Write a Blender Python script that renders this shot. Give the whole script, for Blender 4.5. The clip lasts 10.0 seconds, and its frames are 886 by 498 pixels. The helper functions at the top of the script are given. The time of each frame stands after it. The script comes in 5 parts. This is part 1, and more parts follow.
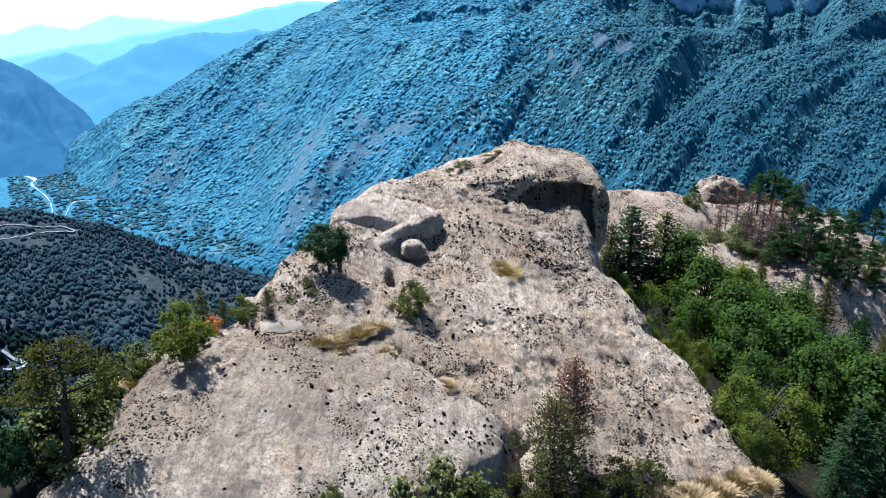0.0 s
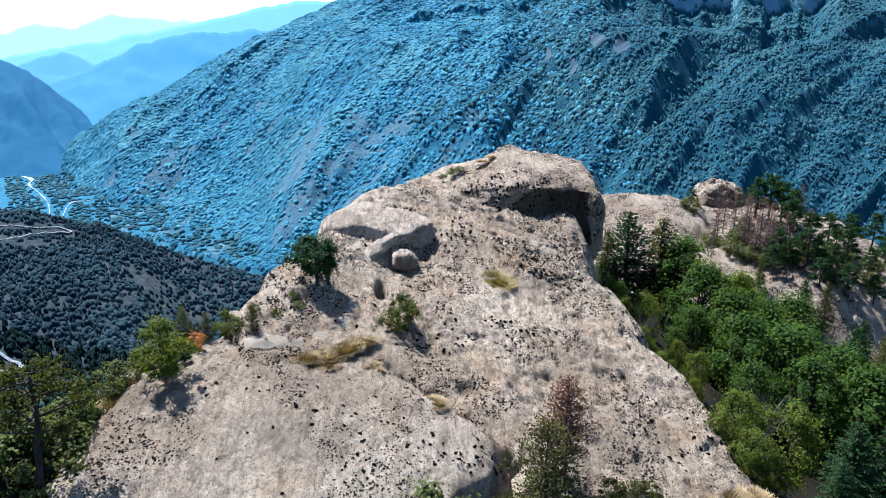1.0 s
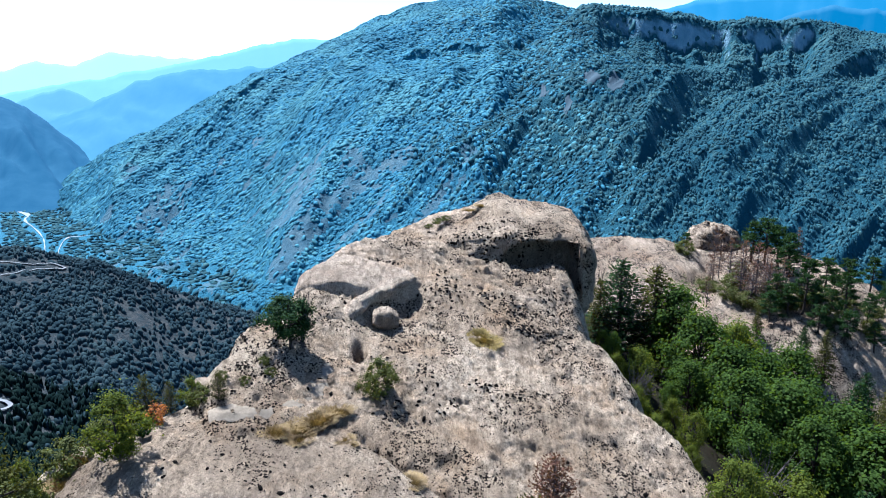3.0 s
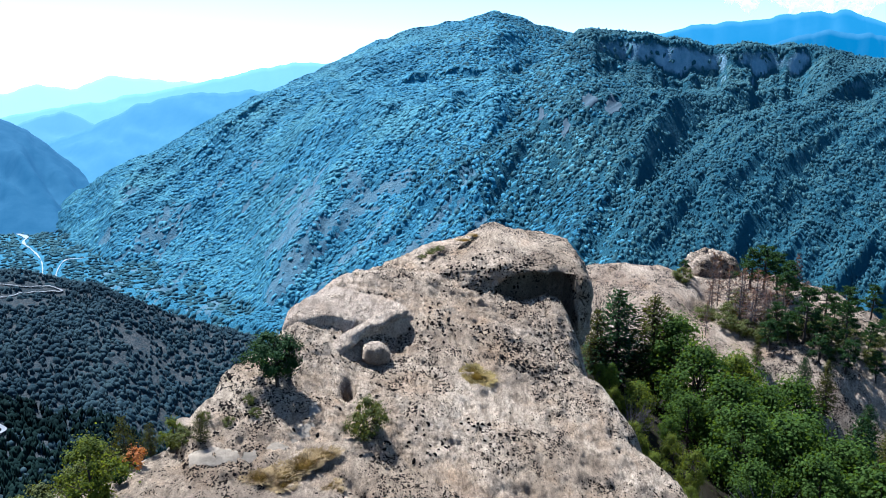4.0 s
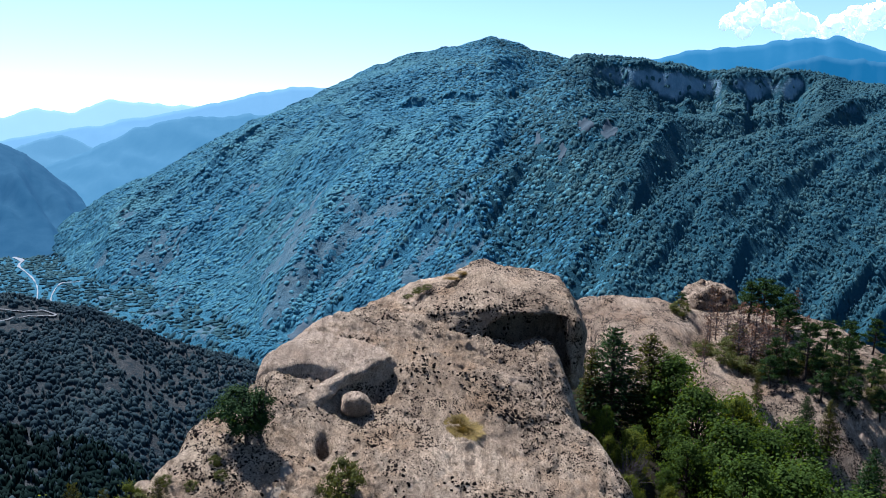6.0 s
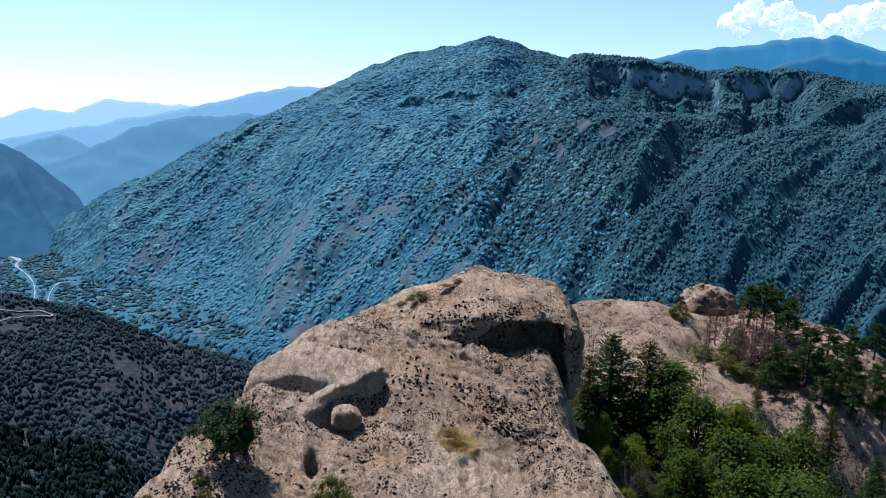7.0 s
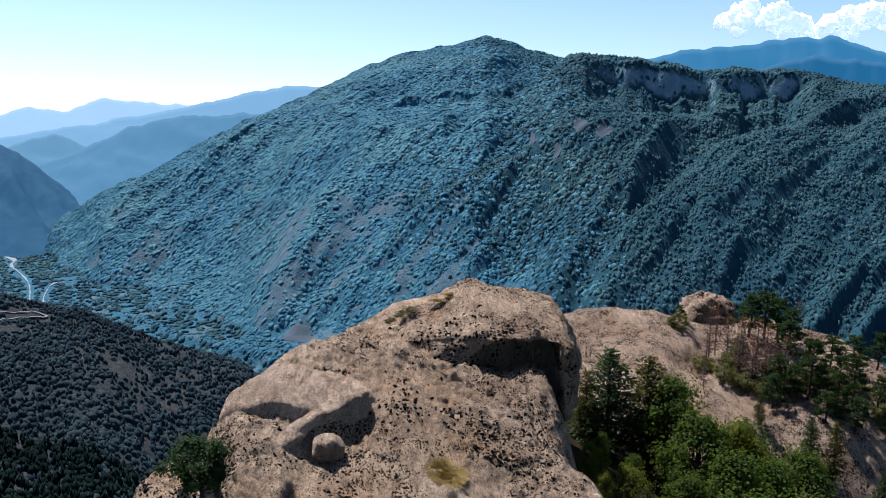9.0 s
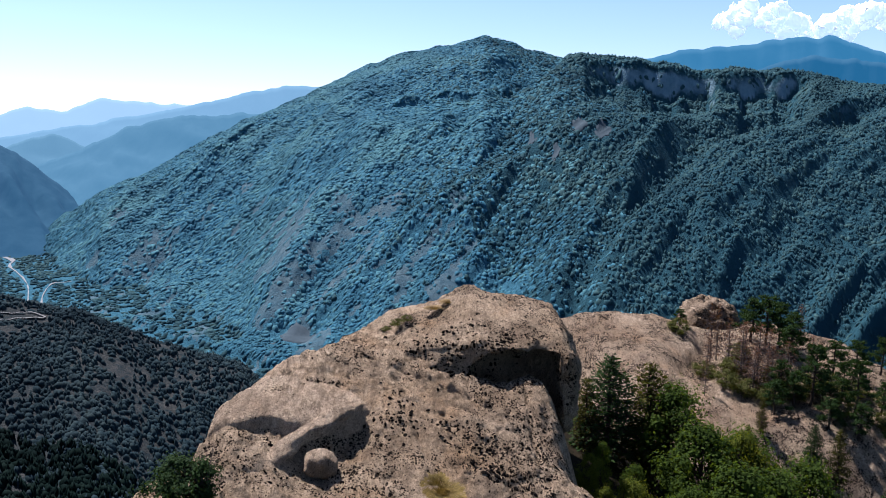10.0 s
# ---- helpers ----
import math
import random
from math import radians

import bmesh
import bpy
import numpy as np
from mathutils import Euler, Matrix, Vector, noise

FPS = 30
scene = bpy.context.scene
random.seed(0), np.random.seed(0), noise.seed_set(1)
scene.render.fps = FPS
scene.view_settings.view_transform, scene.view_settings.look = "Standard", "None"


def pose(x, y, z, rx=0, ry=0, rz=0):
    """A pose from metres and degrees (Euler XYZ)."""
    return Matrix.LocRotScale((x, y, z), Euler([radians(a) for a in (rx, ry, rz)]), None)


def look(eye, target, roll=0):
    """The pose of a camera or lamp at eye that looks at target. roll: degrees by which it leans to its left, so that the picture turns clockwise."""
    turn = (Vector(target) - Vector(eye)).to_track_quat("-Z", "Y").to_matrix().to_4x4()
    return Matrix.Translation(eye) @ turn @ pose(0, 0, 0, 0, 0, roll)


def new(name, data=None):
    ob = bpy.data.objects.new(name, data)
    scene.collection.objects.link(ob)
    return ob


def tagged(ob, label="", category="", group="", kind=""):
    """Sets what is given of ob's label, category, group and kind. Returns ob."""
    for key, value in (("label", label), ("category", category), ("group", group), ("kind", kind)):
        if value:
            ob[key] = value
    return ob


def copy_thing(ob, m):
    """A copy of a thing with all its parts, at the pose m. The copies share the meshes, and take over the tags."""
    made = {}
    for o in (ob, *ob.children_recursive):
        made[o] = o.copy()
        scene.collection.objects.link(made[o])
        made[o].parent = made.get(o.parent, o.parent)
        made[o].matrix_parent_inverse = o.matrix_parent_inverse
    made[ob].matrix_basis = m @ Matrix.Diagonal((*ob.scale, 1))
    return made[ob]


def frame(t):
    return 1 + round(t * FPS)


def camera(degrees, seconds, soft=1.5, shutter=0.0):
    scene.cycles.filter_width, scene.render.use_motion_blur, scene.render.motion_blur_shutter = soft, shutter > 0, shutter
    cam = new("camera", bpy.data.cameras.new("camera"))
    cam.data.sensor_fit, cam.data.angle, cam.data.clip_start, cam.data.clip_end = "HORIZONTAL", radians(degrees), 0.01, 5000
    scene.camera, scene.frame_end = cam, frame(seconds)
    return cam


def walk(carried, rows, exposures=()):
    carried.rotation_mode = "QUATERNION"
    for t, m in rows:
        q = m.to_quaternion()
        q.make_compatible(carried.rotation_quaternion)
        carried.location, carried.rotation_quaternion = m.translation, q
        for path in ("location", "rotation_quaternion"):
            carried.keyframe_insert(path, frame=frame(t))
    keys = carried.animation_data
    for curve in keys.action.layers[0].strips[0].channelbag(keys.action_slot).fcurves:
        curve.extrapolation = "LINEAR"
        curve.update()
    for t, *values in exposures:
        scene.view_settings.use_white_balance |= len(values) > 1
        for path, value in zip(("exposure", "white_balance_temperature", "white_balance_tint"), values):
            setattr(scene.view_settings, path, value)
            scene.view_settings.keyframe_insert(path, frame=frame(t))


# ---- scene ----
# ---- camera ----
cam = camera(62.186, 10.0, soft=1.0)
# seconds, x, y, z, yaw to the left, pitch up, roll
PATH = [
(0.0, 0.000, -0.000, 0.000, 0.897, -15.602, -0.062),
    (0.5, 0.194, 0.548, 0.156, 0.830, -15.612, -0.074),
    (1.0, 0.369, 1.096, 0.324, 0.754, -15.626, -0.083),
    (1.5, 0.542, 1.633, 0.487, 0.683, -15.473, -0.112),
    (2.0, 0.713, 2.159, 0.675, 0.591, -14.691, -0.079),
    (2.5, 0.913, 2.666, 0.864, 0.526, -13.812, -0.087),
    (4.0, 1.449, 4.154, 1.449, 0.362, -11.210, -0.043),
    (4.5, 1.637, 4.657, 1.664, 0.319, -10.348, -0.033),
    (5.0, 1.796, 5.222, 1.819, 0.249, -9.502, -0.021),
    (5.5, 1.969, 5.777, 1.975, 0.197, -9.392, 0.018),
    (7.0, 2.369, 7.487, 2.389, -0.000, -9.434, 0.064),
    (7.5, 2.499, 8.039, 2.533, -0.060, -9.448, 0.097),
    (8.0, 2.596, 8.625, 2.652, -0.127, -9.453, 0.096),
    (8.5, 2.680, 9.221, 2.777, -0.204, -9.455, 0.085),
    (9.0, 2.766, 9.780, 2.924, -0.255, -9.468, 0.092),
    (9.5, 2.845, 10.331, 3.065, -0.305, -9.479, 0.083),
    (10.0, 2.908, 10.885, 3.176, -0.337, -9.480, 0.079),
]


def gaze(x, y, z, yaw, pitch, roll):
    a, b = radians(yaw), radians(pitch)
    ahead = Vector((-math.sin(a) * math.cos(b), math.cos(a) * math.cos(b), math.sin(b)))
    return look((x, y, z), Vector((x, y, z)) + ahead * 10, roll)


walk(cam, [(t, gaze(*row)) for t, *row in PATH],
     exposures=((0.0, 2.3, 4820, 8), (4.5, 2.22, 4850, 8), (5.5, 1.85, 5050, 11), (7.0, 1.5, 5350, 17), (10.0, 1.45, 5650, 18)))

# ---- light ----
SUN_AZ, SUN_EL = -38.0, 57.0   # degrees to the right of +y, above the horizon
world = bpy.data.worlds.new("sky")
scene.world = world
world.use_nodes = True
wt = world.node_tree
sky = wt.nodes.new("ShaderNodeTexSky")
sky.sky_type = "NISHITA"
sky.sun_disc = False
sky.sun_elevation = radians(SUN_EL)
sky.sun_rotation = radians(SUN_AZ)
sky.air_density, sky.dust_density, sky.ozone_density = 1.0, 1.0, 2.0
sky.altitude = 900
wt.links.new(sky.outputs[0], wt.nodes["Background"].inputs[0])
wt.nodes["Background"].inputs[1].default_value = 0.057
sun = new("sun", bpy.data.lights.new("sun", "SUN"))
sun.data.energy, sun.data.angle, sun.data.color = 5.0, radians(0.55), (1.0, 0.92, 0.82)
a, e = radians(SUN_AZ), radians(SUN_EL)
SUN_DIR = Vector((math.sin(a) * math.cos(e), math.cos(a) * math.cos(e), math.sin(e)))
sun.matrix_world = look(SUN_DIR * 200, (0, 0, 0))


# ---- noise in numpy ----
def hash01(ix, iy, iz, seed):
    h = (ix * 374761393 + iy * 668265263 + iz * 2147483647 + seed * 1274126177) & 0xFFFFFFFF
    h = ((h ^ (h >> 13)) * 1274126177) & 0xFFFFFFFF
    return ((h ^ (h >> 16)) & 0xFFFFFF) / float(0xFFFFFF)


def vnoise(x, y, z=0.0, seed=0):
    """Smooth value noise, -1 to 1."""
    x, y, z = np.broadcast_arrays(np.asarray(x, float), np.asarray(y, float), np.asarray(z, float))
    ix, iy, iz = (np.floor(v).astype(np.int64) for v in (x, y, z))
    fx, fy, fz = x - ix, y - iy, z - iz
    fx, fy, fz = (f * f * f * (f * (f * 6 - 15) + 10) for f in (fx, fy, fz))
    out = 0.0
    for dx in (0, 1):
        for dy in (0, 1):
            for dz in (0, 1):
                w = (fx if dx else 1 - fx) * (fy if dy else 1 - fy) * (fz if dz else 1 - fz)
                out = out + w * hash01(ix + dx, iy + dy, iz + dz, seed)
    return out * 2 - 1


def fbm(x, y, z=0.0, octaves=4, seed=0, gain=0.5):
    x, y, z = np.asarray(x, float), np.asarray(y, float), np.asarray(z, float)
    out, amp = 0.0, 1.0
    for k in range(octaves):
        out = out + amp * vnoise(x + 17.3 * k, y - 9.1 * k, z + 5.7 * k, seed + k)
        x, y, z, amp = 1.62 * x - 1.22 * y, 1.22 * x + 1.62 * y, z * 2.03, amp * gain
    return out


def softplus(v, w):
    v = np.asarray(v, float) / w
    return w * np.where(v > 30, v, np.log1p(np.exp(np.minimum(v, 30))))


def smooth(v, a, b):
    t = np.clip((np.asarray(v, float) - a) / (b - a), 0, 1)
    return t * t * (3 - 2 * t)


def line(v, pts):
    """A polyline through (v, value) pairs."""
    xs, ys = [p[0] for p in pts], [p[1] for p in pts]
    return np.interp(v, xs, ys)


# ---- materials ----
def material(name, rough=0.85):
    m = bpy.data.materials.new(name)
    m.use_nodes = True
    t = m.node_tree
    b = t.nodes["Principled BSDF"]
    b.inputs["Roughness"].default_value = rough
    b.inputs["Specular IOR Level"].default_value = 0.02
    return m, t, b


def node(t, kind, **values):
    n = t.nodes.new(kind)
    for key, value in values.items():
        key = key.replace("_", " ")
        for s in n.inputs:
            if s.name.lower() == key.lower():
                s.default_value = value
                break
    return n


def coords(t, what="Object"):
    return t.nodes.new("ShaderNodeTexCoord").outputs[what]


def noise_of(t, vec, scale, detail=4.0, rough=0.55, distortion=0.0):
    n = node(t, "ShaderNodeTexNoise", Scale=scale, Detail=detail, Roughness=rough, Distortion=distortion)
    t.links.new(vec, n.inputs["Vector"])
    return n.outputs["Fac"]


def ramp(t, fac, stops):
    r = t.nodes.new("ShaderNodeValToRGB")
    while len(r.color_ramp.elements) < len(stops):
        r.color_ramp.elements.new(0.5)
    for el, (p, c) in zip(r.color_ramp.elements, stops):
        el.position = p
        el.color = (*c, 1) if isinstance(c, tuple) else (c, c, c, 1)
    t.links.new(fac, r.inputs["Fac"])
    return r.outputs["Color"]


def mix(t, fac, a, b, how="MIX"):
    n = t.nodes.new("ShaderNodeMix")
    n.data_type, n.blend_type = "RGBA", how
    for value, sock in ((fac, n.inputs[0]), (a, n.inputs[6]), (b, n.inputs[7])):
        if isinstance(value, bpy.types.NodeSocket):
            t.links.new(value, sock)
        elif isinstance(value, tuple):
            sock.default_value = (*value, 1)
        else:
            sock.default_value = value
    return n.outputs[2]


def math_of(t, op, a, b=0.0):
    n = t.nodes.new("ShaderNodeMath")
    n.operation = op
    for value, sock in ((a, n.inputs[0]), (b, n.inputs[1])):
        if isinstance(value, bpy.types.NodeSocket):
            t.links.new(value, sock)
        else:
            sock.default_value = value
    return n.outputs[0]


def scaled(t, vec, sx, sy, sz, rz=0.0):
    n = t.nodes.new("ShaderNodeMapping")
    n.inputs["Scale"].default_value = (sx, sy, sz)
    n.inputs["Rotation"].default_value = (0, 0, rz)
    t.links.new(vec, n.inputs["Vector"])
    return n.outputs["Vector"]


def bump(t, b, height, strength, distance):
    n = node(t, "ShaderNodeBump", Strength=strength, Distance=distance)
    t.links.new(height, n.inputs["Height"])
    t.links.new(n.outputs["Normal"], b.inputs["Normal"])


def rock_material(name, pale, warm, dark, lichen=1.0, spread=0.0):
    """Weathered granite: pale crust, tan and grey patches, dark run-off streaks, black lichen cushions in swarms."""
    m, t, b = material(name, 0.92)
    v = coords(t)
    big = noise_of(t, v, 0.13, 4, 0.6)
    mid = noise_of(t, scaled(t, v, 1.0, 0.42, 0.7, radians(-48)), 3.4, 9, 0.8)
    fine = noise_of(t, v, 8.0, 7, 0.8)
    grit = noise_of(t, v, 34.0, 4, 0.75)
    c = mix(t, ramp(t, big, [(0.38, 0.0), (0.62, 1.0)]), pale, warm)
    c = mix(t, ramp(t, mid, [(0.42, 0.0), (0.64, 0.6)]), c, dark)
    c = mix(t, ramp(t, noise_of(t, v, 0.35, 5, 0.7), [(0.50, 0.0), (0.68, 0.45)]), c, tuple(x * y for x, y in zip(warm, (1.0, 0.82, 0.62))))
    c = mix(t, ramp(t, fine, [(0.38, 0.6), (0.52, 0.0)]), c, tuple(x * 0.42 for x in dark))
    c = mix(t, ramp(t, noise_of(t, v, 0.24, 6, 0.7), [(0.48, 0.0), (0.62, 0.55)]), c, tuple(x * 1.15 for x in dark))
    streak = noise_of(t, scaled(t, v, 1.6, 0.3, 0.4, radians(-48)), 1.6, 6, 0.7)
    c = mix(t, ramp(t, streak, [(0.50, 0.0), (0.62, 0.5)]), c, tuple(x * 0.8 for x in dark))
    c = mix(t, ramp(t, grit, [(0.42, 0.55), (0.53, 0.0)]), c, tuple(x * 0.35 for x in dark))
    swarm = math_of(t, "MULTIPLY", ramp(t, noise_of(t, v, 0.2, 4, 0.6), [(0.43 - spread, 0.05 + spread), (0.58 - spread, 1.0)]), ramp(t, noise_of(t, v, 1.3, 4, 0.65), [(0.36, 0.3), (0.56, 1.0)]))
    spots = None
    for sc, size, cut in ((5.4, 0.46, 0.50), (10.0, 0.54, 0.34)):
        vo = node(t, "ShaderNodeTexVoronoi", Scale=sc)
        warp = node(t, "ShaderNodeTexNoise", Scale=sc * 3.2, Detail=5.0, Roughness=0.75)
        t.links.new(v, warp.inputs["Vector"])
        add = t.nodes.new("ShaderNodeVectorMath")
        add.operation = "MULTIPLY_ADD"
        t.links.new(warp.outputs["Color"], add.inputs[0])
        add.inputs[1].default_value = (0.85 / sc,) * 3
        t.links.new(v, add.inputs[2])
        t.links.new(add.outputs[0], vo.inputs["Vector"])
        pick = ramp(t, vo.outputs["Color"], [(cut, 0.0), (cut + 0.05, 1.0)])
        inside = math_of(t, "SUBTRACT", math_of(t, "MULTIPLY", swarm, size * lichen), vo.outputs["Distance"])
        s = math_of(t, "MULTIPLY", ramp(t, inside, [(0.0, 0.0), (0.025, 1.0)]), pick)
        spots = s if spots is None else math_of(t, "MAXIMUM", spots, s)
    c = mix(t, math_of(t, "MULTIPLY", spots, ramp(t, grit, [(0.3, 1.0), (0.62, 0.97)])), c, (0.006, 0.0045, 0.0038))
    t.links.new(c, b.inputs["Base Color"])
    flake = noise_of(t, scaled(t, v, 1.0, 0.45, 0.7, radians(-48)), 2.6, 8, 0.78, 0.6)
    # Flake hollows are darkened in the colour, painted in place of thin shadows.
    c = mix(t, ramp(t, flake, [(0.38, 0.5), (0.43, 0.0)]), c, tuple(x * 0.5 for x in dark))
    t.links.new(c, b.inputs["Base Color"])
    h = math_of(t, "ADD", math_of(t, "MULTIPLY", mid, 1.0), math_of(t, "MULTIPLY", fine, 1.5))
    h = math_of(t, "ADD", h, math_of(t, "MULTIPLY", ramp(t, flake, [(0.38, 0.0), (0.5, 0.7), (0.75, 1.0)]), 0.9))
    h = math_of(t, "ADD", h, math_of(t, "MULTIPLY", grit, 0.3))
    h = math_of(t, "ADD", h, math_of(t, "MULTIPLY", spots, 0.4))
    bump(t, b, h, 1.0, 0.2)
    return m


def leaf_material(name, low, high, through_light=0.35, gloss=0.03):
    m, t, b = material(name, 0.7)
    geo = t.nodes.new("ShaderNodeNewGeometry")
    c = ramp(t, geo.outputs["Random Per Island"], [(0.0, low), (1.0, high)])
    patch = noise_of(t, coords(t), 0.9, 2)
    c = mix(t, ramp(t, patch, [(0.35, 0.0), (0.7, 0.6)]), c, tuple(min(1, x * 1.5) for x in high))
    b.inputs["Specular IOR Level"].default_value = gloss
    t.links.new(c, b.inputs["Base Color"])
    tr = t.nodes.new("ShaderNodeBsdfTranslucent")
    t.links.new(mix(t, 1.0, c, (2.0, 1.8, 0.5), "MULTIPLY"), tr.inputs["Color"])
    mx = t.nodes.new("ShaderNodeMixShader")
    mx.inputs[0].default_value = through_light
    t.links.new(b.outputs[0], mx.inputs[1])
    t.links.new(tr.outputs[0], mx.inputs[2])
    t.links.new(mx.outputs[0], t.nodes["Material Output"].inputs["Surface"])
    return m


def bark_material(name, low, high):
    m, t, b = material(name, 0.9)
    v = coords(t)
    n = noise_of(t, scaled(t, v, 9, 9, 1.6), 2.0, 5, 0.6)
    t.links.new(ramp(t, n, [(0.3, low), (0.7, high)]), b.inputs["Base Color"])
    bump(t, b, n, 0.6, 0.03)
    return m


ROCK = rock_material("granite", (0.70, 0.532, 0.358), (0.43, 0.309, 0.194), (0.145, 0.103, 0.068), 1.0, 0.03)
ROCK_DOME = rock_material("whaleback_granite", (0.72, 0.56, 0.385), (0.44, 0.322, 0.207), (0.155, 0.112, 0.075), 0.95)
ROCK_CLEAN = rock_material("clean_granite", (0.72, 0.55, 0.38), (0.48, 0.35, 0.232), (0.19, 0.139, 0.095), 0.45)
ROCK_FAR = rock_material("granite_slab", (0.54, 0.41, 0.28), (0.36, 0.258, 0.168), (0.15, 0.107, 0.074), 1.1, 0.08)
NEEDLE = leaf_material("pine_needles", (0.012, 0.0138, 0.0034), (0.041, 0.040, 0.008), 0.25)
NEEDLE_DARK = leaf_material("fir_needles", (0.0062, 0.0145, 0.005), (0.018, 0.033, 0.0095), 0.25)
NEEDLE_DEAD = leaf_material("dead_needles", (0.028, 0.014, 0.009), (0.085, 0.042, 0.026), 0.2)
LEAF = leaf_material("oak_leaves", (0.008, 0.017, 0.0036), (0.036, 0.056, 0.0095), 0.45)
LEAF_LIME = leaf_material("hornbeam_leaves", (0.017, 0.025, 0.004), (0.066, 0.076, 0.011), 0.42)
LEAF_RED = leaf_material("autumn_leaves", (0.156, 0.0468, 0.0156), (0.2808, 0.117, 0.039), 0.35)
GRASS_DRY = leaf_material("dry_grass_blades", (0.06, 0.041, 0.019), (0.2, 0.138, 0.066), 0.1)
LEAF_OLIVE = leaf_material("box_leaves", (0.022, 0.026, 0.008), (0.07, 0.072, 0.02), 0.25)
BARK = bark_material("pine_bark", (0.012, 0.009, 0.007), (0.055, 0.04, 0.031))
BARK_GREY = bark_material("dead_wood", (0.03, 0.024, 0.021), (0.10, 0.082, 0.074))


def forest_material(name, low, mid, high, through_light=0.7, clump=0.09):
    """Foliage of far crowns: tone by the tree, by the stand and by the leaf clump, some shade painted in."""
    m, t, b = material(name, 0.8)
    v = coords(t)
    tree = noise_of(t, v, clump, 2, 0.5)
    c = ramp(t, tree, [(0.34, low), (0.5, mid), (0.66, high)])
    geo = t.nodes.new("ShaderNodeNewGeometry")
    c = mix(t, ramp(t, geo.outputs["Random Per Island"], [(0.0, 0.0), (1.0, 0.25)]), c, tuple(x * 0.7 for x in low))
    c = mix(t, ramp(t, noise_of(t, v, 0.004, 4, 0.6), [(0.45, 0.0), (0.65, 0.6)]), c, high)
    # Darker noise imitates shaded folds, and shade between the leaf clumps.
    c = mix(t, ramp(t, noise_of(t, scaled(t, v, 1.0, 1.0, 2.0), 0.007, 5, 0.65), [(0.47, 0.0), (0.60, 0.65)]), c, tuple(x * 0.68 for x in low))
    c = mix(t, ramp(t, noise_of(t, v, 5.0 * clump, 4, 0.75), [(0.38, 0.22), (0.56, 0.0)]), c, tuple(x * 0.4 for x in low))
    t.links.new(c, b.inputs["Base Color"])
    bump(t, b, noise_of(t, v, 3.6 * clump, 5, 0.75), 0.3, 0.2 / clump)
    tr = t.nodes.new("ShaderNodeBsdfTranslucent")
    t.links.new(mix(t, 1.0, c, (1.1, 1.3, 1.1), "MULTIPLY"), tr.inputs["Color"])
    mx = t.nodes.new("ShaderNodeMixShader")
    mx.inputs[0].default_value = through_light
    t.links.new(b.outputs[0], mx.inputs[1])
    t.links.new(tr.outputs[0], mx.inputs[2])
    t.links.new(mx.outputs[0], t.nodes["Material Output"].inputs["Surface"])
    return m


# The blue of the haze is mixed into these leaf colours, more for beech.
HAZE_BEECH = forest_material("beech_with_haze", (0.029, 0.096, 0.138), (0.039, 0.116, 0.160), (0.070, 0.152, 0.156), 0.15)
HAZE_FIRS = forest_material("firs_with_haze", (0.017, 0.048, 0.063), (0.025, 0.063, 0.076), (0.046, 0.086, 0.083), 0.15)
# The scrub colours carry some of the haze's blue.
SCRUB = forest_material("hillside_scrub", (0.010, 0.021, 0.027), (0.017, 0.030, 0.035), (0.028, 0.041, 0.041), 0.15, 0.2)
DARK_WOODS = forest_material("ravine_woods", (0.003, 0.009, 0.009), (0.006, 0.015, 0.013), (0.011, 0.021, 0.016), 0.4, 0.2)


def slope_material(name, low, high):
    """Mountain ground under the woods: needle litter, bare scree and grey cliffs where it is steep, all tinted with
    haze.
    """
    m, t, b = material(name, 0.95)
    v = coords(t)
    litter = ramp(t, noise_of(t, v, 0.02, 6, 0.7), [(0.3, low), (0.7, high)])
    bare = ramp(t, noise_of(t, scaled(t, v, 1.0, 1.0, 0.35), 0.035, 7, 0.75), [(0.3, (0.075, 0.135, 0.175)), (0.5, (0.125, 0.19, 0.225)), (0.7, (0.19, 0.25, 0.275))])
    geo = t.nodes.new("ShaderNodeNewGeometry")
    sep = t.nodes.new("ShaderNodeSeparateXYZ")
    t.links.new(geo.outputs["Normal"], sep.inputs[0])
    wob = math_of(t, "ADD", sep.outputs["Z"], math_of(t, "MULTIPLY", noise_of(t, v, 0.02, 4, 0.7), 0.35))
    at = t.nodes.new("ShaderNodeSeparateXYZ")
    t.links.new(v, at.inputs[0])
    bed = ramp(t, math_of(t, "MULTIPLY", at.outputs["Z"], 0.01), [(0.2, 0.0), (0.6, 1.0)])
    c = mix(t, math_of(t, "MULTIPLY", bed, ramp(t, wob, [(0.58, 1.0), (0.72, 0.0)])), litter, bare)
    t.links.new(c, b.inputs["Base Color"])
    bump(t, b, noise_of(t, v, 0.12, 6, 0.75), 1.0, 6.0)
    return m


# Haze blue is part of the litter colour, weaker under the firs.
SLOPE = slope_material("beech_litter_with_haze", (0.024, 0.074, 0.104), (0.034, 0.095, 0.128))
FIR_SLOPE = slope_material("needle_litter_with_haze", (0.013, 0.040, 0.053), (0.020, 0.053, 0.066))


def bare_slope_material():
    """Eroded ribs between the woods: rock and scree with sparse grass, haze blue painted into the colour."""
    m, t, b = material("eroded_slope_with_haze", 0.95)
    v = coords(t)
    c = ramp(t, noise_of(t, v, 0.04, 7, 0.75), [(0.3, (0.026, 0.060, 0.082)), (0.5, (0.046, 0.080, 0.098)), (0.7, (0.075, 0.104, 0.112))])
    t.links.new(c, b.inputs["Base Color"])
    bump(t, b, noise_of(t, v, 0.1, 6, 0.75), 1.0, 5.0)
    return m


BARE_SLOPE = bare_slope_material()


